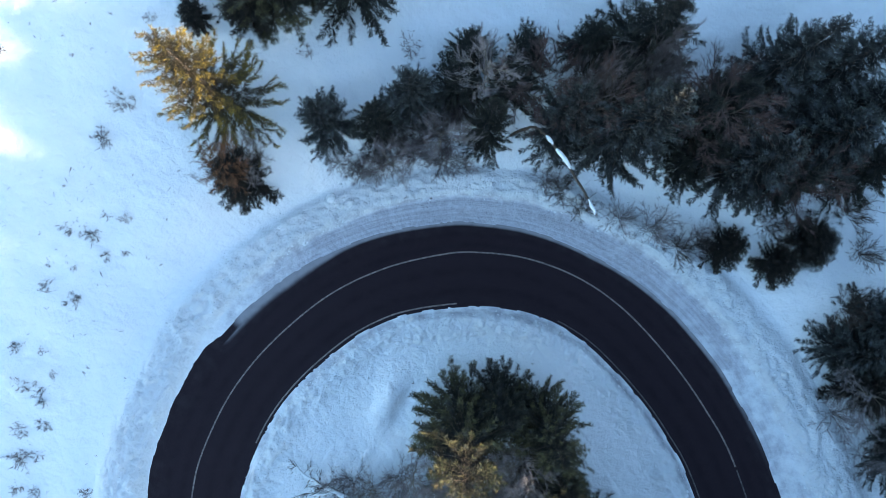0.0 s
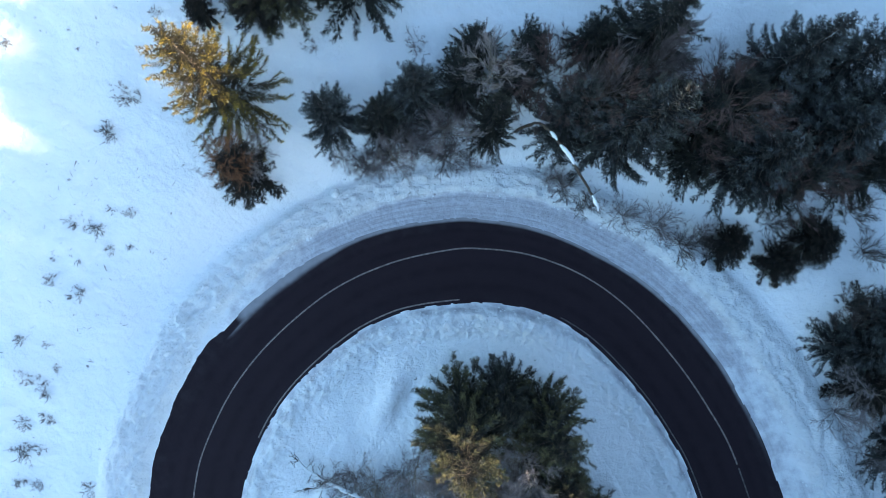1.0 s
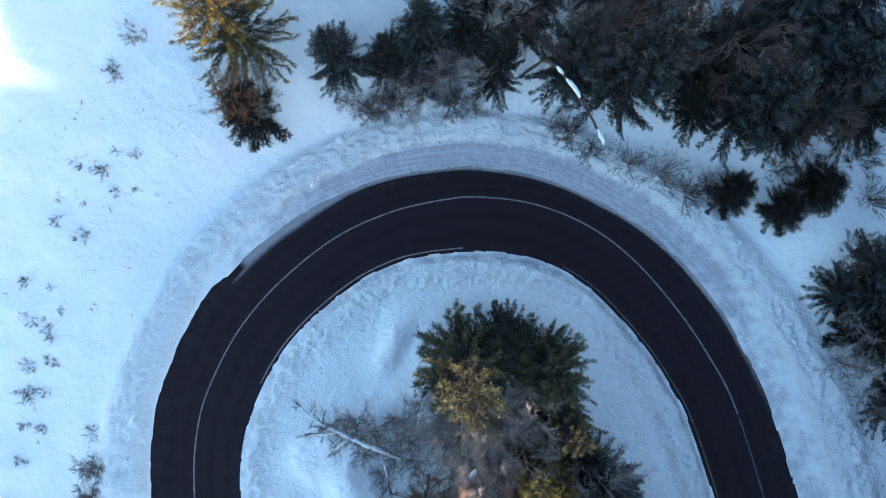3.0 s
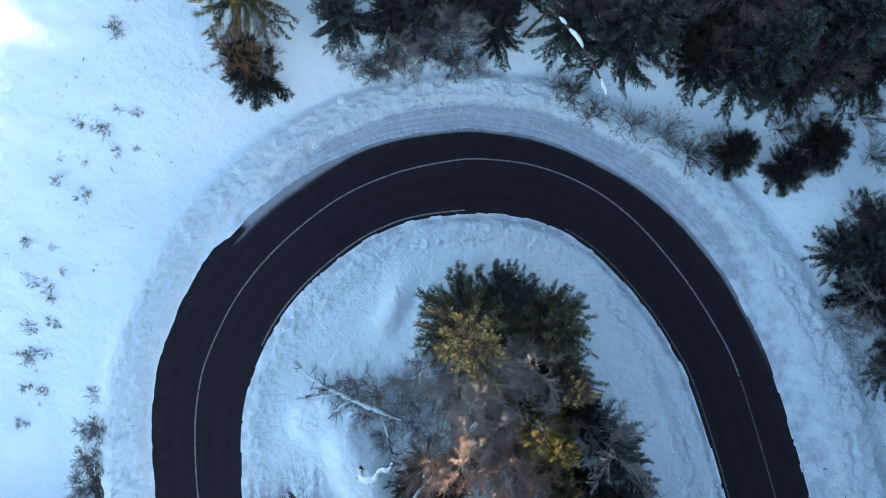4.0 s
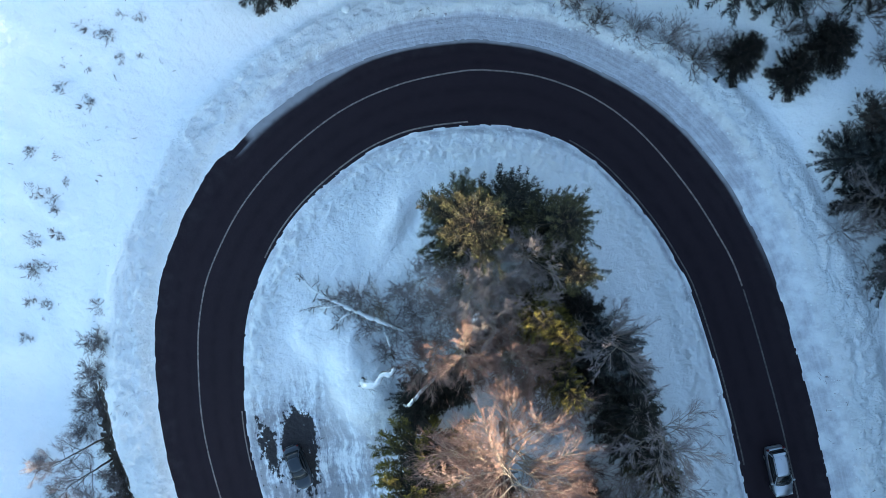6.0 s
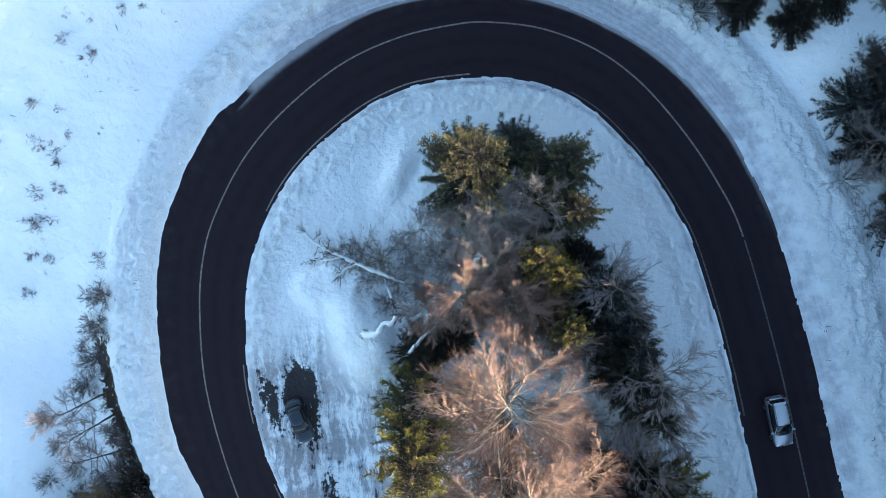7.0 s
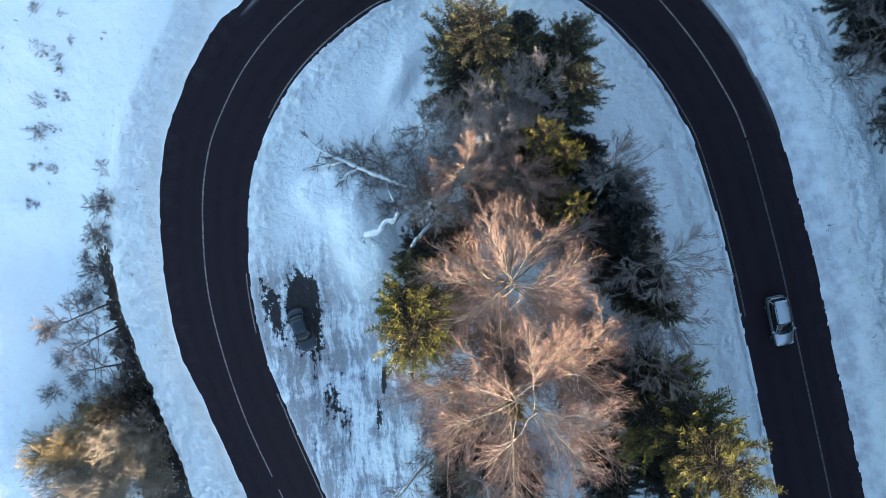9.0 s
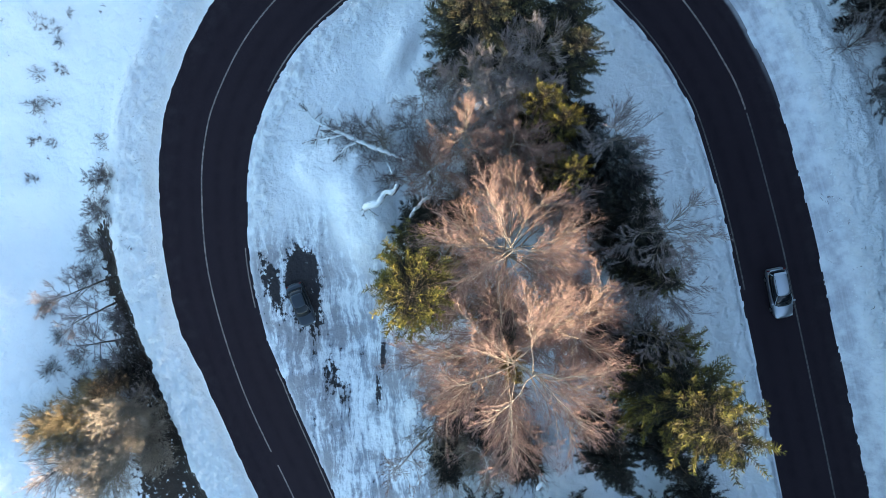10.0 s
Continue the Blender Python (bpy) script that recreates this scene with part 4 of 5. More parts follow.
# thickets
for x, y, h, r, k in [(0.6, -19.4, 5.0, 2.6, 0), (2.6, -19.0, 6.0, 2.6, 1), (0.2, -22.0, 5.0, 2.6, 0), (3.6, -22.4, 7.0, 2.8, 0), (5.4, -24.6, 7.0, 2.8, 1), (2.4, -26.6, 5.0, 2.6, 0), (7.6, -27.4, 7.0, 2.8, 1), (10.6, -24.0, 7.0, 2.8, 0), (-9.5, 9.3, 2.0, 1.6, 0), (-7.5, 8.8, 2.4, 1.8, 4), (-5.6, 9.2, 2.8, 2.0, 4), (-4.4, 10.8, 4.6, 2.4, 4), (-2.6, 10.2, 4.4, 2.4, 4), (-1.0, 11.6, 5.0, 2.6, 4), (-0.2, 9.6, 3.4, 2.2, 4), (1.0, 12.2, 6.0, 2.4, 4), (2.0, 9.2, 2.6, 1.8, 0), (11.6, 13.0, 14.0, 2.8, 4), (15.5, 14.5, 13.0, 2.6, 4), (9.4, 7.6, 2.2, 1.8, 0),
                      (10.6, 6.8, 2.4, 2.0, 2), (12.5, 5.2, 2.6, 1.8, 2), (16.0, 4.2, 2.4, 2.0, 0), (18.6, 3.2, 3.4, 2.4, 0), (21.0, 1.6, 2.6, 2.2, 2), (22.6, 2.6, 2.8, 2.0, 0), (27.6, 3.4, 2.4, 2.0, 2), (33.4, 4.4, 2.6, 2.2, 2), (35.0, 1.0, 2.4, 2.0, 2),
                      (-10.6, -21.0, 1.8, 2.0, 0), (-8.6, -20.6, 2.2, 2.4, 0), (-6.6, -21.6, 2.4, 2.6, 1), (-4.2, -20.2, 3.2, 2.6, 0), (-7.6, -23.6, 1.6, 1.8, 0), (-5.0, -23.6, 2.4, 2.2, 0), (-3.2, -22.2, 3.0, 2.2, 0),
                      (-1.2, -17.0, 3.4, 2.2, 0), (-0.8, -20.6, 4.2, 2.6, 0), (-6.0, -25.6, 1.6, 1.6, 0), (-2.6, -24.4, 4.0, 2.0, 0), (0.5, -26.6, 4.5, 2.6, 1), (12.0, -28.5, 5, 2.8, 2), (14.2, -31.4, 4.6, 2.4, 2), (19.5, -45.8, 5, 2.8, 2), (10.4, -30.0, 3.4, 2.2, 0), (13.4, -35.6, 4.0, 2.4, 2), (17.2, -36.2, 3.6, 2.4, 0),
                      (-33.6, -50.2, 7.2, 4.4, 3), (-30.6, -50.6, 5.6, 2.8, 3), (-38.0, -51.0, 6.0, 3.4, 5), (-41.0, -52.4, 5.6, 3.2, 5), (-34.2, -54.8, 6.6, 4.2, 3), (-30.0, -55.2, 4.6, 2.4, 3), (-37.6, -55.0, 6.0, 3.6, 3), (-31.0, -53.0, 6.0, 3.2, 3), (-35.8, -48.6, 5.0, 2.8, 5), (-31.4, -47.6, 4.6, 2.4, 0), (-35.4, -58.0, 6.0, 3.6, 3), (-33.4, -45.4, 3.6, 2.0, 0), (-35.4, -45.8, 3.0, 2.0, 4),
                      (-40.4, -57.0, 5.4, 3.4, 0), (-33.6, -41.6, 2.2, 1.5, 0), (-34.8, -40.8, 2.0, 1.5, 4), (-36.6, -32.8, 2.4, 2.3, 4), (-34.4, -26.0, 1.7, 1.6, 4), (-35.4, -29.4, 2.0, 1.9, 4), (-42.2, -46.6, 1.6, 1.8, 2), (-39.6, -45.4, 1.6, 1.6, 2), (-38.2, -36.2, 2.0, 1.8, 4), (-35.4, -34.6, 1.6, 1.2, 2), (-35.2, -37.6, 1.8, 1.4, 2), (-33.8, -39.6, 1.4, 1.2, 2), (-32.8, -42.6, 1.6, 1.4, 2), (-31.6, -44.6, 1.6, 1.3, 2), (-30.4, -47.4, 1.6, 1.4, 2), (-34.0, -43.6, 1.8, 1.5, 0), (-28.4, -51.4, 1.4, 1.3, 2), (-41.6, -43.0, 1.2, 1.4, 2), (-43.0, -40.0, 1.2, 1.3, 4), (-38.6, -48.0, 2.0, 1.6, 4),
                      (1.0, -45.5, 7.0, 3.4, 2), (4.0, -46.8, 8.0, 3.4, 2), (-0.4, -50.0, 7.0, 3.0, 1), (2.6, -50.6, 7.4, 3.2, 3), (6.2, -48.5, 6.0, 3.0, 1), (9.4, -49.0, 4.0, 2.2, 0), (-1.4, -46.6, 5.0, 2.2, 0), (5.0, -52.4, 6.0, 3.2, 3), (0.6, -54.0, 6.0, 3.2, 1), (9.0, -53.0, 5.0, 2.8, 2), (34.0, -3.6, 4.0, 2.6, 2), (34.0, -13.0, 4.0, 2.4, 0), (36.6, -16.6, 3.6, 2.4, 0), (37.4, -4.6, 4.0, 2.6, 2), (35.6, -10.6, 5, 2.6, 2), (40.4, -20.4, 4, 2.4, 2)]:
    plant("shrub", SHRUB[k], x, y, r / 2.4, rnd.random() * 6.28, ("leafless grey shrub on the snow", "leafless golden-brown shrub on the snow", "dark leafless shrub on the snow", "dense straw-coloured shrub on the bare bank", "dense violet-grey leafless thicket", "dense golden shrub in low sun on the bank")[k], "shrub", "leafless shrubs", tall=h / 4.0 * 2.4 / r)

# small scrub on the open snow
spots = [(-29.6, 11.3, 1.3), (-27.5, 14.2, 1.2), (-33.6, 3.6, 1.3), (-31.8, 2.8, 1.0), (-28.6, 4.4, 0.8), (-31.0, 0.9, 0.6), (-29.0, 1.2, 0.5), (-36.6, -1.6, 0.9), (-34.4, -3.2, 1.1), (-40.4, -7.6, 0.9),
         (-40.6, -11.5, 1.2), (-38.6, -11.6, 1.3), (-37.4, -10.4, 0.7), (-41.2, -16.0, 1.0), (-39.0, -15.4, 0.8), (-42.0, -19.0, 1.3), (-40.2, -18.6, 1.0), (-42.6, -22.0, 1.2), (-40.6, -22.6, 0.9), (-34.4, -22.4, 1.2),
         (-43.6, -26.5, 1.1), (-36.2, -26.4, 1.5), (-24.0, 20.5, 0.7), (-33.0, 22.0, 0.9), (-36.5, 18.0, 0.8), (-22.0, 8.0, 0.4), (-30.8, 17.6, 0.4), (3.0, 18.6, 0.9), (-2.6, 18.2, 1.3), (-11.5, 18.0, 0.8)]
tuft = random.Random(21)
for k, (x, y, r) in enumerate(spots):
    for n in range(1 if k in (0, 1, 19, 27, 28, 29) else 2):
        f = r * (1.3 if n == 0 else tuft.uniform(0.35, 0.8))
        a, b = (0, 0) if n == 0 else (tuft.gauss(0, 2.0), tuft.gauss(0, 1.3))
        plant("scrub", SCRUB[(k + n) % 3], x + a, y + b, f, tuft.random() * 6.28, "low dark scrub poking through the snow", "shrub", "low scrub", tall=tuft.uniform(0.3, 0.6), sink=0.16 * f, tilt=(tuft.gauss(0, 0.25), tuft.gauss(0, 0.25)))

# unseen wood added on the rise to keep the low sun off the bend
wood = random.Random(9)
places = [(43.8 + 5.0 * row + 2.5 * wood.random(), -112 + 3.1 * (k + 0.9 * wood.random()), row) for row in range(6) for k in range(50)]
# further unseen trees below the view, added to dim the lower right
places += [(6 + 4.0 * (k + 0.8 * wood.random()), -72 - 6 * row - 3 * wood.random(), 9) for row in range(3) for k in range(9)]
for k, (x, y, row) in enumerate(places):
    tip = float(skyline(x, y)) + wood.uniform(-5.0, 0.6)
    tall = min(tip - height(x, y), 27.0)
    f = 0.95 + 0.3 * wood.random()
    if tall > 6 and np.hypot(LINE_XY[:, 0] - x, LINE_XY[:, 1] - y).min() > 7.5 and not (row == 0 and y > -24):
        plant("spruce_tree", FOREST[k % 2], x, y, f, wood.random() * 6.28, "dark spruce of the unseen wood added for shade", "tree", "spruce wood", tall=tall / (20 * f))


# ---- cars ----
def loft(rings):
    """A closed skin over rings of equal length."""
    bm = bmesh.new()
    rows = [[bm.verts.new(p) for p in r] for r in rings]
    n = len(rows[0])
    for a, b in zip(rows, rows[1:]):
        for i in range(n):
            bm.faces.new((a[i], a[(i + 1) % n], b[(i + 1) % n], b[i]))
    bm.faces.new(rows[0][::-1]), bm.faces.new(rows[-1])
    bmesh.ops.recalc_face_normals(bm, faces=bm.faces)
    for f in bm.faces:
        f.smooth = True
    return bm


def box(sx, sy, sz, at, bevel=0.02):
    bm = bmesh.new()
    bmesh.ops.create_cube(bm, size=1, matrix=Matrix.LocRotScale(at, None, (sx, sy, sz)))
    bmesh.ops.bevel(bm, geom=bm.edges[:], offset=bevel, segments=2, affect="EDGES")
    return bm


def drum(radius, depth, at, steps=20, bevel=0.02):
    bm = bmesh.new()
    bmesh.ops.create_cone(bm, cap_ends=True, segments=steps, radius1=radius, radius2=radius, depth=depth, matrix=Matrix.Translation(at) @ pose(0, 0, 0, 90))
    bmesh.ops.bevel(bm, geom=[e for e in bm.edges if e.calc_face_angle(0) > 0.8], offset=bevel, segments=2, affect="EDGES")
    return bm


GLASS = plain("car_glass", (0.012, 0.015, 0.018), 0.08)
RUBBER = plain("tyre_rubber", (0.02, 0.02, 0.02), 0.9, 0, 0.3)
ALLOY = plain("wheel_alloy", (0.45, 0.45, 0.46), 0.35, 0.9)
TRIM = plain("black_trim", (0.018, 0.018, 0.02), 0.6)
LAMP = plain("headlamp_glass", (0.65, 0.68, 0.7), 0.15)
TAIL = plain("tail_lamp_red", (0.12, 0.012, 0.012), 0.25)
PLATE = plain("plate_white", (0.6, 0.6, 0.58), 0.5)


def car(x, y, z, heading, paint, label, estate, slope=0.0):
    """A car along +x, its wheels on the ground."""
    root = tagged(new("car"), label, "car")
    X = [-2.24, -2.17, -1.9, -1.3, -0.5, 0.4, 1.0, 1.55, 1.95, 2.15, 2.24]
    W = [0.66, 0.78, 0.86, 0.895, 0.90, 0.90, 0.895, 0.87, 0.80, 0.68, 0.52]
    T = [0.80, 0.92, 0.98, 1.0, 0.98, 0.97, 0.96, 0.90, 0.82, 0.74, 0.64]
    rings = []
    for a, w, t in zip(X, W, T):
        half = [(0.0, 0.24), (w * 0.86, 0.24), (w * 0.97, 0.36), (w, 0.58), (w * 0.985, t - 0.16), (w * 0.95, t - 0.05), (w * 0.70, t + 0.01)]
        rings.append([(a, p, q) for p, q in half] + [(a, 0.0, t + 0.035)] + [(a, -p, q) for p, q in half[:0:-1]])
    part("body", loft(rings), paint, root)
    back, front = (-1.72, 0.10) if estate else (-1.15, 0.10)
    low_back, low_front = (-2.12, 1.12) if estate else (-1.85, 1.12)

    def outline(a, b, w, zz, nose):
        """A rounded plan outline."""
        r = []
        for i in range(24):
            q = 2 * math.pi * i / 24
            cx, cy = math.copysign(abs(math.cos(q))**0.35, math.cos(q)), math.copysign(abs(math.sin(q))**0.45, math.sin(q))
            r.append(((a + b) / 2 + cx * (b - a) / 2 + (nose if cx > 0 else 0) * (1 - abs(cy)) , cy * w, zz))
        return r

    part("window_glass", loft([outline(low_back, low_front, 0.865, 0.95, 0.10), outline((low_back + back) / 2, (low_front + front) / 2, 0.77, 1.22, 0.08), outline(back, front, 0.63, 1.43, 0.05)]), GLASS, root, "dark tinted windows")
    part("roof", loft([outline(back - 0.06, front + 0.03, 0.645, 1.42, 0.05), outline(back - 0.04, front + 0.0, 0.63, 1.46, 0.05), outline(back + 0.12, front - 0.15, 0.50, 1.485, 0.03)]), paint, root)
    for sgn in (-1, 1):
        for a0, a1, z0, z1, w0, w1 in ((low_front - 0.02, front, 0.97, 1.44, 0.83, 0.62), (low_back + 0.04, back, 0.97, 1.44, 0.83, 0.62)):
            p = Soup()
            p.tube([(a0, sgn * w0, z0), ((a0 + a1) / 2, sgn * (w0 + w1) / 2 + sgn * 0.02, (z0 + z1) / 2 + 0.03), (a1, sgn * w1, z1)], 0.035, 6)
            child("pillar", p.mesh("pillar", [paint], True), root)
        part("side_mirror", box(0.14, 0.20, 0.13, (0.78, sgn * 0.98, 1.02), 0.03), paint, root)
        part("headlight", box(0.24, 0.34, 0.12, (2.02, sgn * 0.60, 0.72), 0.04), LAMP, root, "clear headlight")
        part("tail_light", box(0.16, 0.26, 0.22, (-2.13, sgn * 0.68, 0.86), 0.04), TAIL, root, "red tail light")
        if estate:
            part("roof_rail", box(1.55, 0.035, 0.04, (-0.80, sgn * 0.56, 1.50), 0.012), TRIM, root, "black roof rail")
        for a in (-1.36, 1.38):
            wheel = part("wheel", drum(0.32, 0.21, (a, sgn * 0.80, 0.32), 22, 0.04), RUBBER, root)
            part("rim", drum(0.21, 0.215, (a, sgn * 0.805, 0.32), 14, 0.02), ALLOY, wheel)
    part("front_bumper", box(0.16, 1.30, 0.22, (2.17, 0, 0.42), 0.05), TRIM, root)
    part("rear_bumper", box(0.16, 1.46, 0.22, (-2.19, 0, 0.46), 0.05), paint, root)
    part("number_plate", box(0.02, 0.50, 0.11, (-2.285, 0, 0.62), 0.004), PLATE, root, "plain white plate")
    if estate:
        part("spoiler", box(0.24, 1.10, 0.05, (back - 0.10, 0, 1.44), 0.02), paint, root)
    part("antenna", box(0.03, 0.03, 0.16, (back + 0.25, 0, 1.56), 0.008), TRIM, root)
    part("wiper", box(0.03, 0.60, 0.02, (0.98, 0.10, 1.045), 0.006), TRIM, root)
    root.matrix_basis = Matrix.LocRotScale((x, y, z), Euler((0, slope, heading)), None)
    return root


SILVER = plain("silver_paint", (0.42, 0.46, 0.50), 0.28, 0.85)
NAVY = plain("dark_grey_paint", (0.055, 0.066, 0.08), 0.28, 0.6)
cx, cy = 29.9, -34.6
car(cx, cy, float(road_z(cx, cy)), math.atan2(-7.6, 1.85), SILVER, "silver estate car with roof rails on the asphalt road", True)
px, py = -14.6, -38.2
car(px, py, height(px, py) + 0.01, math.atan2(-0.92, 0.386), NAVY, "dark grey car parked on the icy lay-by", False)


# ---- fallen and leaning wood ----
def snowy_log(points, r0, r1, label, cover=0.8, boughs=0, seed=1, bark=None, spans=()):
    """A trunk lying or leaning, with a ridge of snow on its upper side."""
    rng = np.random.RandomState(seed)
    root = tagged(new("fallen_tree"), label, "tree trunk")
    P, _ = spline(points, 0.25)
    n = len(P)
    P[1:-1] += rng.randn(n - 2, 3) * 0.03
    R = np.linspace(r0, r1, n)
    t = Soup()
    t.tube(P, R, 7)
    child("trunk", t.mesh("trunk", [bark or BARK], True), root)
    run = []
    lump = wave(np.arange(n) * 0.25, np.full(n, seed * 3.1), 1.2, 2)
    for k in range(n + 1):
        if k < n and (any(a <= k / (n - 1) <= b for a, b in spans) if spans else lump[k] < cover * 2 - 1):
            run.append(k)
        else:
            if len(run) > 2:
                snow = Soup()
                q = P[run] + np.array([0, 0, 1.0]) * (R[run] * 0.7)[:, None]
                snow.tube(q, (R[run] * 1.1 + 0.05) * (0.70 + 0.55 * rng.rand(len(run))) * np.sin(np.linspace(0.25, 2.9, len(run)))**0.5, 7)
                child("snow_cover", snow.mesh("snow_cover", [SNOW], True), root, "ridge of white snow")
            run = []
    if boughs:
        limbs, fine, ps, ds = Soup(), Soup(), [], []
        for k in range(boughs):
            i = int(n * (0.40 + 0.55 * rng.rand()))
            ps.append(P[i]), ds.append(unit(unit(P[min(i + 1, n - 1)] - P[i - 1]) + rng.randn(3) * 0.8 + np.array([0, 0, 0.2])))
        p, d, L = np.array(ps), np.array(ds), 0.7 + 0.9 * rng.rand(boughs)
        sticks(limbs, p, p + d * L[:, None], 0.035, 0.010)
        sticks(limbs, p + d * L[:, None] * 0.3 + np.array([0, 0, 0.03]), p + d * L[:, None] + np.array([0, 0, 0.03]), 0.03, 0.012)
        p, d, L = offshoots(rng, p, d, L, 5, 0.5, 0.7, 0.1)
        sticks(limbs, p, p + d * L[:, None], 0.014, 0.006)
        p, d, L = offshoots(rng, p, d, L, 4, 0.6, 0.7, 0.0)
        spikes(fine, p, p + d * L[:, None], 0.010)
        child("branch", limbs.mesh("branch", [bark or BARK], True), root)
        child("crown", fine.mesh("crown", [TWIG_DARK]), root)
    return root


def on_snow(x, y, dz):
    return (x, y, height(x, y) + dz)


snowy_log([on_snow(-4.2, -23.6, 1.6), on_snow(-7.5, -22.4, 1.2), on_snow(-10.6, -21.2, 0.8), on_snow(-13.2, -20.0, 0.5), on_snow(-14.3, -18.6, 0.6)], 0.17, 0.08, "fallen snow-covered tree on the slope", 0.97, 22, 3)
snowy_log([on_snow(-10.4, -21.4, 0.7), on_snow(-11.8, -21.7, 0.5), on_snow(-13.4, -21.8, 0.3)], 0.08, 0.04, "snow-covered bough of the fallen tree", 1.0, 8, 13)
snowy_log([on_snow(-9.0, -22.0, 0.8), on_snow(-9.9, -22.5, 0.5), on_snow(-10.7, -23.3, 0.3)], 0.08, 0.04, "snow-covered bough of the fallen tree", 1.0, 8, 14)
snowy_log([on_snow(-6.2, -23.2, 1.0), on_snow(-5.6, -24.6, 1.6), (-4.6, -25.8, 2.6)], 0.05, 0.03, "thin snowy branch over dark scrub", 0.5, 10, 15)
snowy_log([(-4.5, -26.2, 2.7), (-4.9, -26.9, 2.6), (-5.6, -27.0, 2.4), (-6.2, -27.9, 2.2), (-7.4, -28.2, 1.2), on_snow(-8.0, -28.4, 0.0)], 0.26, 0.17, "broken branch loaded with thick snow", 1.0, 4, 5)
snowy_log([on_snow(-0.4, -26.4, 5.0), (-1.9, -27.6, 5.2), (-3.2, -29.2, 4.4), on_snow(-4.0, -30.5, 2.0)], 0.12, 0.06, "broken branch loaded with snow", 0.8, 3, 6)
snowy_log([on_snow(6.0, 11.5, 0.0), (6.4, 11.2, 6.0), (7.0, 10.2, 11.5), (8.2, 8.0, 13.8), (9.2, 6.3, 14.2), (10.4, 4.2, 14.1), (10.7, 3.4, 13.8)], 0.12, 0.085, "bent thin tree bowed over and loaded with snow", 0.7, 0, 9, None, ((0.60, 0.67), (0.685, 0.80), (0.925, 1.0)))
for x0, y0, x1, y1, h, sd in [(-34.6, -36.2, -41.2, -39.6, 4.2, 21), (-35.0, -39.0, -39.0, -41.8, 3.6, 22), (-34.4, -43.0, -38.6, -43.6, 3.6, 24)]:
    lean = ((x1 - x0) / h * 0.8, (y1 - y0) / h * 0.8)
    pair = bare_meshes(sd, h, 2.6, limbs=18, sec=9, ter=8, fine=6, low=0.36, lean=lean, radius=0.11, bark=BARK, twig=TWIG_GREY, width=0.006)
    plant("bare_tree", kinds(pair, NAMES), x0, y0, 1.0, 0, "leafless tree leaning out over the snow", "tree", "leaning trees")
BIRCH_TREE = kinds(bare_meshes(27, 11, 2.4, limbs=12, sec=7, ter=6, fine=4, low=0.4, lean=(-0.25, 0.05), radius=0.13, bark=BIRCH, twig=TWIG), NAMES)
plant("birch_tree", BIRCH_TREE, -1.5, -51.0, 1.0, 0.4, "pale leaning birch with sunlit twigs", "tree", "birches")
plant("birch_tree", BIRCH_TREE, 2.8, -48.5, 1.1, 2.4, "pale leaning birch with sunlit twigs", "tree", "birches")


# ---- lumps of ploughed snow ----
def clods(seed, count):
    """Small broken lumps scattered over the ploughed ridges."""
    rng = np.random.RandomState(seed)
    soup = Soup()
    ico = bmesh.new()
    bmesh.ops.create_icosphere(ico, subdivisions=1, radius=1)
    base_v, base_f = np.array([v.co[:] for v in ico.verts]), np.array([[v.index for v in f.verts] for f in ico.faces])
    ico.free()
    s = rng.uniform(-8, 150, count)
    out = rng.rand(count) < 0.72
    ramp = np.interp(s, [32, 49, 53, 62, 74, 92, 107, 142], [0.15, 0.2, 1.2, 1.8, 2.5, 2.5, 2.2, 2.0])
    off = np.where(out, np.interp(s, *WIDE_OUT) + ramp * 0.9 + rng.gamma(2.2, 0.6, count), -(np.interp(s, *WIDE_IN) + 0.35 + rng.gamma(2.0, 0.7, count)))
    for k in range(count):
        if not out[k] and s[k] < 34:
            continue
        i = np.argmin(np.abs(LINE_S - s[k]))
        p = LINE_XY[i] + LINE_N[i] * off[k]
        r = 0.035 + 0.10 * rng.rand()**2.2 + (0.10 if rng.rand() < 0.012 else 0)
        v = base_v * (1 + 0.35 * rng.randn(len(base_v), 1)) * r * np.array([1, 1, 0.75])
        a = rng.rand() * 6.28
        v = v @ np.array([[math.cos(a), -math.sin(a), 0], [math.sin(a), math.cos(a), 0], [0, 0, 1]])
        soup.add(v + np.array([p[0], p[1], height(*p) + r * 0.15]), base_f)
    return soup.mesh("snow_clods", [SNOW], False)


tagged(new("snow_clods", clods(4, 5600)), "broken lumps of ploughed snow along the road banks", "snow", kind="stuff")
boulder_bm = bmesh.new()
bmesh.ops.create_icosphere(boulder_bm, subdivisions=3, radius=0.45)
for v in boulder_bm.verts:
    v.co *= 1 + 0.25 * noise.noise(v.co * 2.5)
    v.co.z *= 0.8
boulder = tagged(new("snow_lump"), "rounded lump of snow behind the road bank", "snow")
part("lump", boulder_bm, SNOW, boulder)
boulder.location = on_snow(-10.4, 6.3, 0.25)


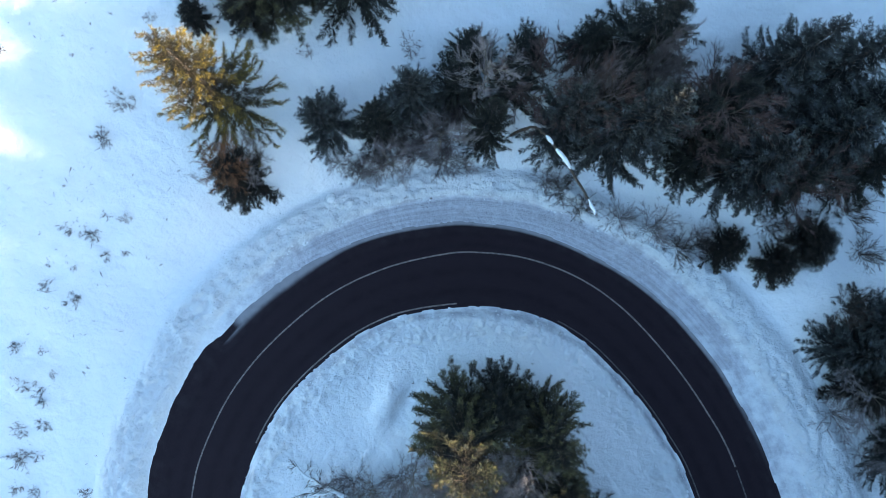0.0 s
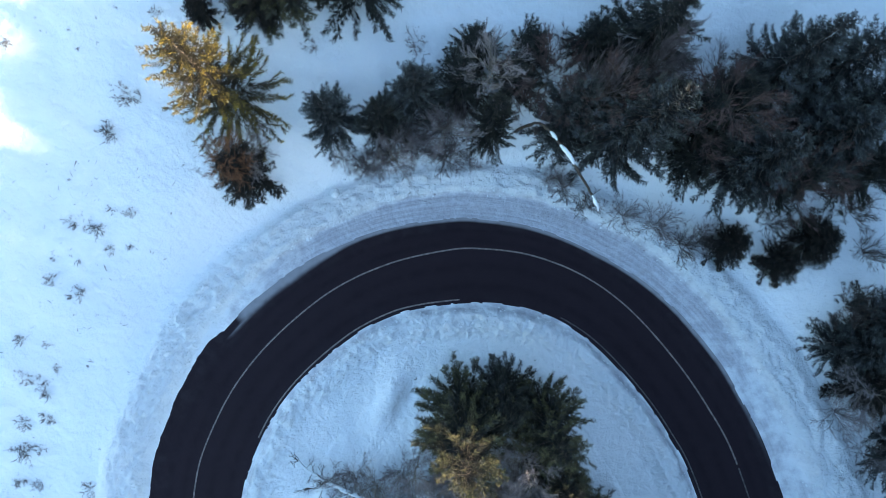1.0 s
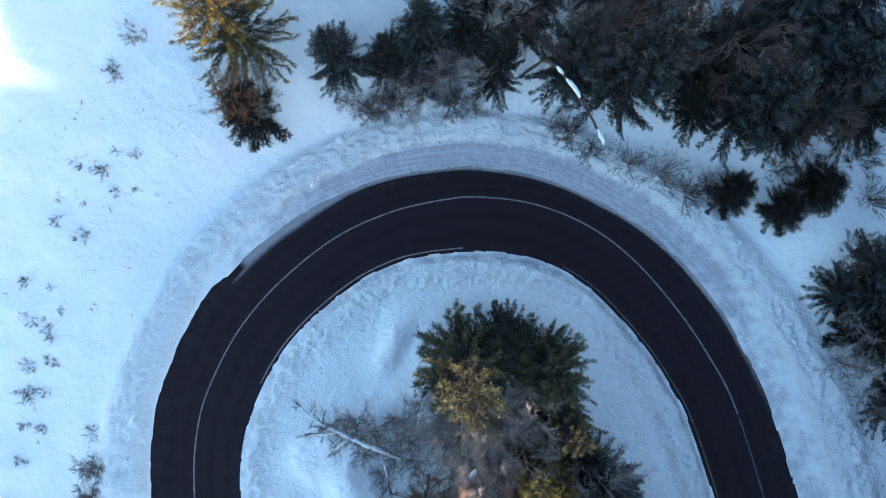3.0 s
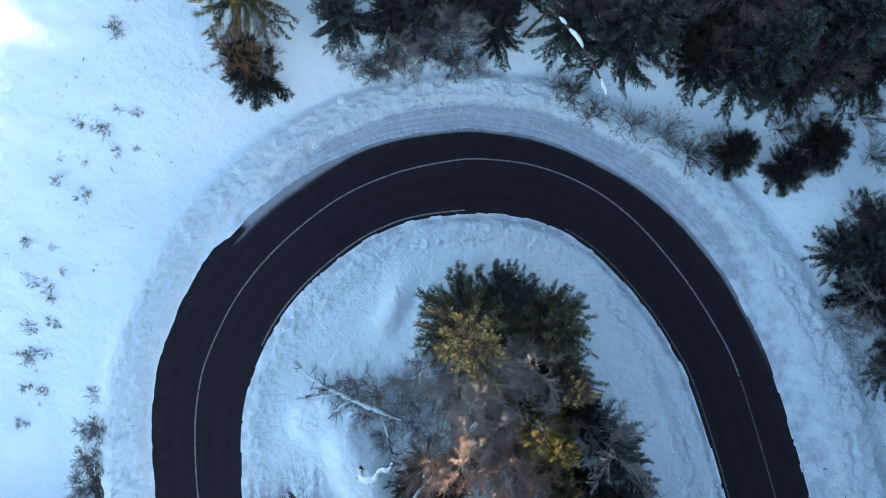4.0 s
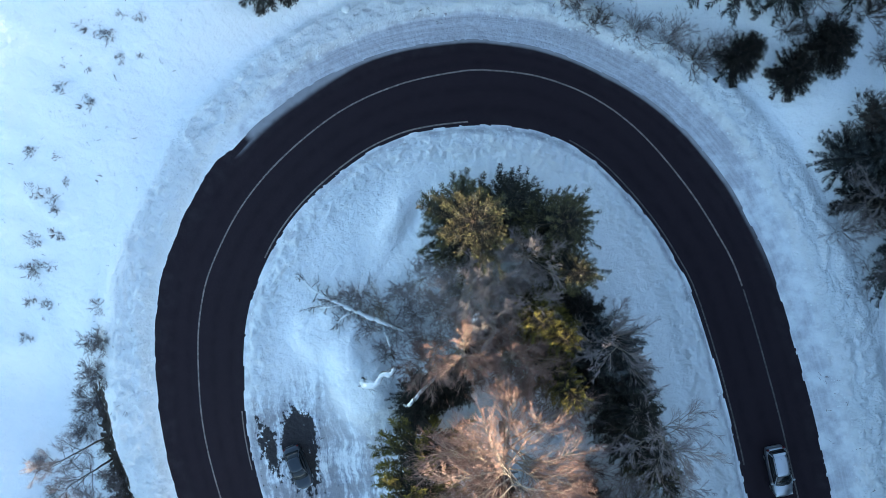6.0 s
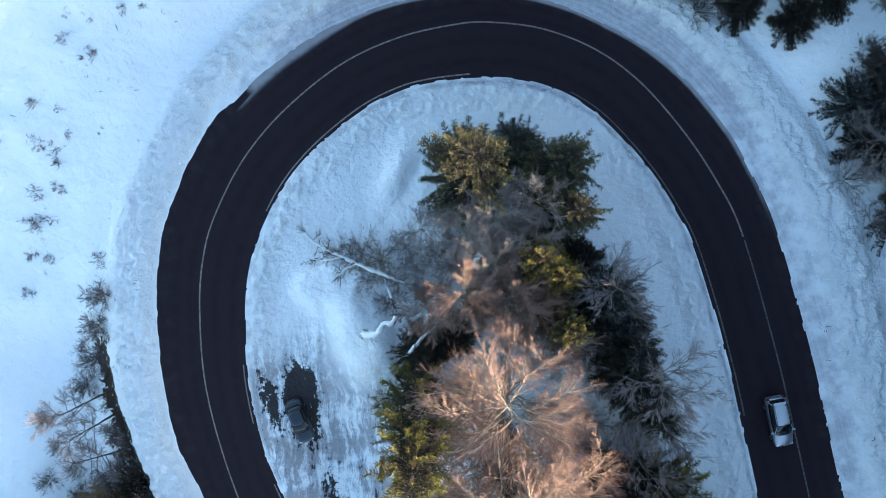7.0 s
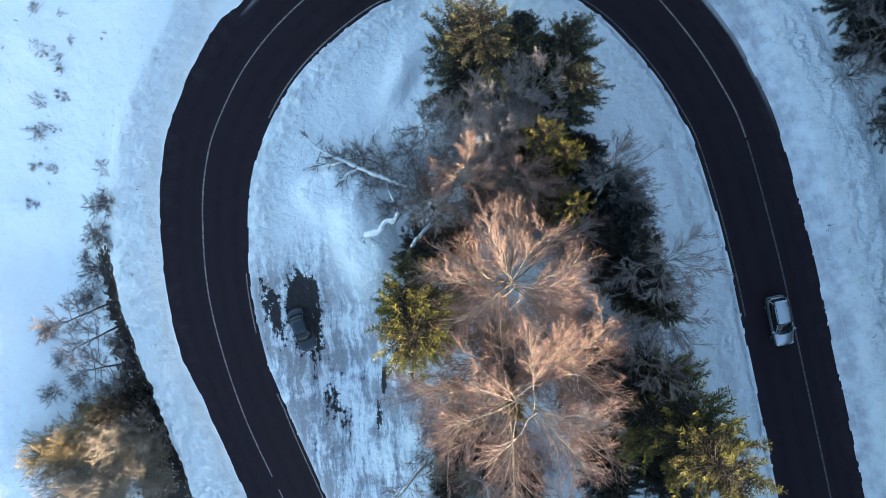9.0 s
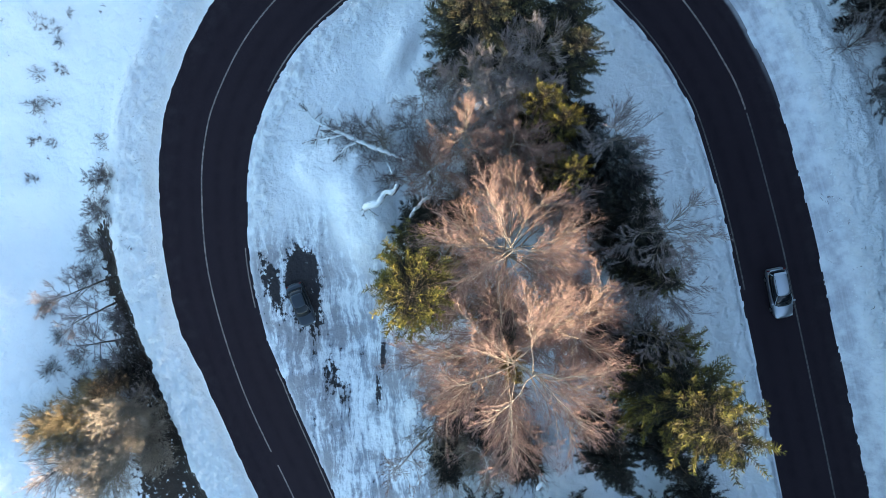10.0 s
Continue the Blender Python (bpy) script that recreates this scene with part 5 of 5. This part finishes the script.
def snag(x, y, tip, r, label):
    """A broken stem with a cap of snow."""
    root = tagged(new("tree_snag"), label, "dead tree")
    z0 = height(x, y) - 0.1
    t = Soup()
    t.tube([(x, y, z0), (x + 0.1, y - 0.05, z0 + (tip - z0) * 0.5), (x, y, tip)], [0.13, 0.10, 0.08], 7)
    child("trunk", t.mesh("trunk", [BARK], True), root)
    bm = bmesh.new()
    bmesh.ops.create_icosphere(bm, subdivisions=2, radius=1, matrix=Matrix.LocRotScale((x, y, tip + r * 0.3), Euler((0, 0, 1.0)), (r * 1.7, r * 0.8, r * 0.6)))
    part("snow_cap", bm, SNOW, root, "cap of white snow")


snag(2.1, -20.7, 10.8, 0.26, "broken grey stem with a cap of snow")
snag(-1.6, -25.6, 7.5, 0.16, "broken grey stem with a cap of snow")
snag(9.0, -52.4, 3.0, 0.26, "broken grey stem with a cap of snow")


def litter(seed):
    """Dark bits of stalk and leaf that stick out of the snow."""
    rng = np.random.RandomState(seed)
    soup = Soup()
    for x0, x1, y0, y1, n in ((-44, -30, -34, 8, 260), (-36, -22, 0, 22, 110), (33, 40, -36, -14, 120), (29, 36, -8, 0, 70), (13, 27, 1, 7, 160), (27, 38, 0, 6, 150), (-14, -2, -26, -18, 60), (-37, -33, -44, -26, 80), (-19, -5, -58, -32, 70), (-5, 14, 5.5, 8.5, 160)):
        for _ in range(n):
            x, y = rng.uniform(x0, x1), rng.uniform(y0, y1)
            if wave(np.array(x), np.array(y), 4.0, 2, 0.6, 4) < 0.05:
                continue
            z, L = height(x, y), 0.08 + 0.30 * rng.rand()**2
            a = rng.rand() * 6.28
            d = np.array([math.cos(a), math.sin(a), 0.25]) * L
            for _ in range(1 + rng.randint(3)):
                o = np.array([x, y, z + 0.02]) + rng.randn(3) * [0.1, 0.1, 0.01]
                q = o + d + rng.randn(3) * 0.3 * L
                soup.tube([o, (o + q) / 2 + [0, 0, 0.03], q], [0.007 + 0.02 * L, 0.008 + 0.03 * L, 0.004], 4)
    return soup.mesh("plant_litter", [TWIG_DARK], False)


tagged(new("plant_litter", litter(8)), "dark stalks and leaves sticking out of the snow", "plant litter", kind="stuff")
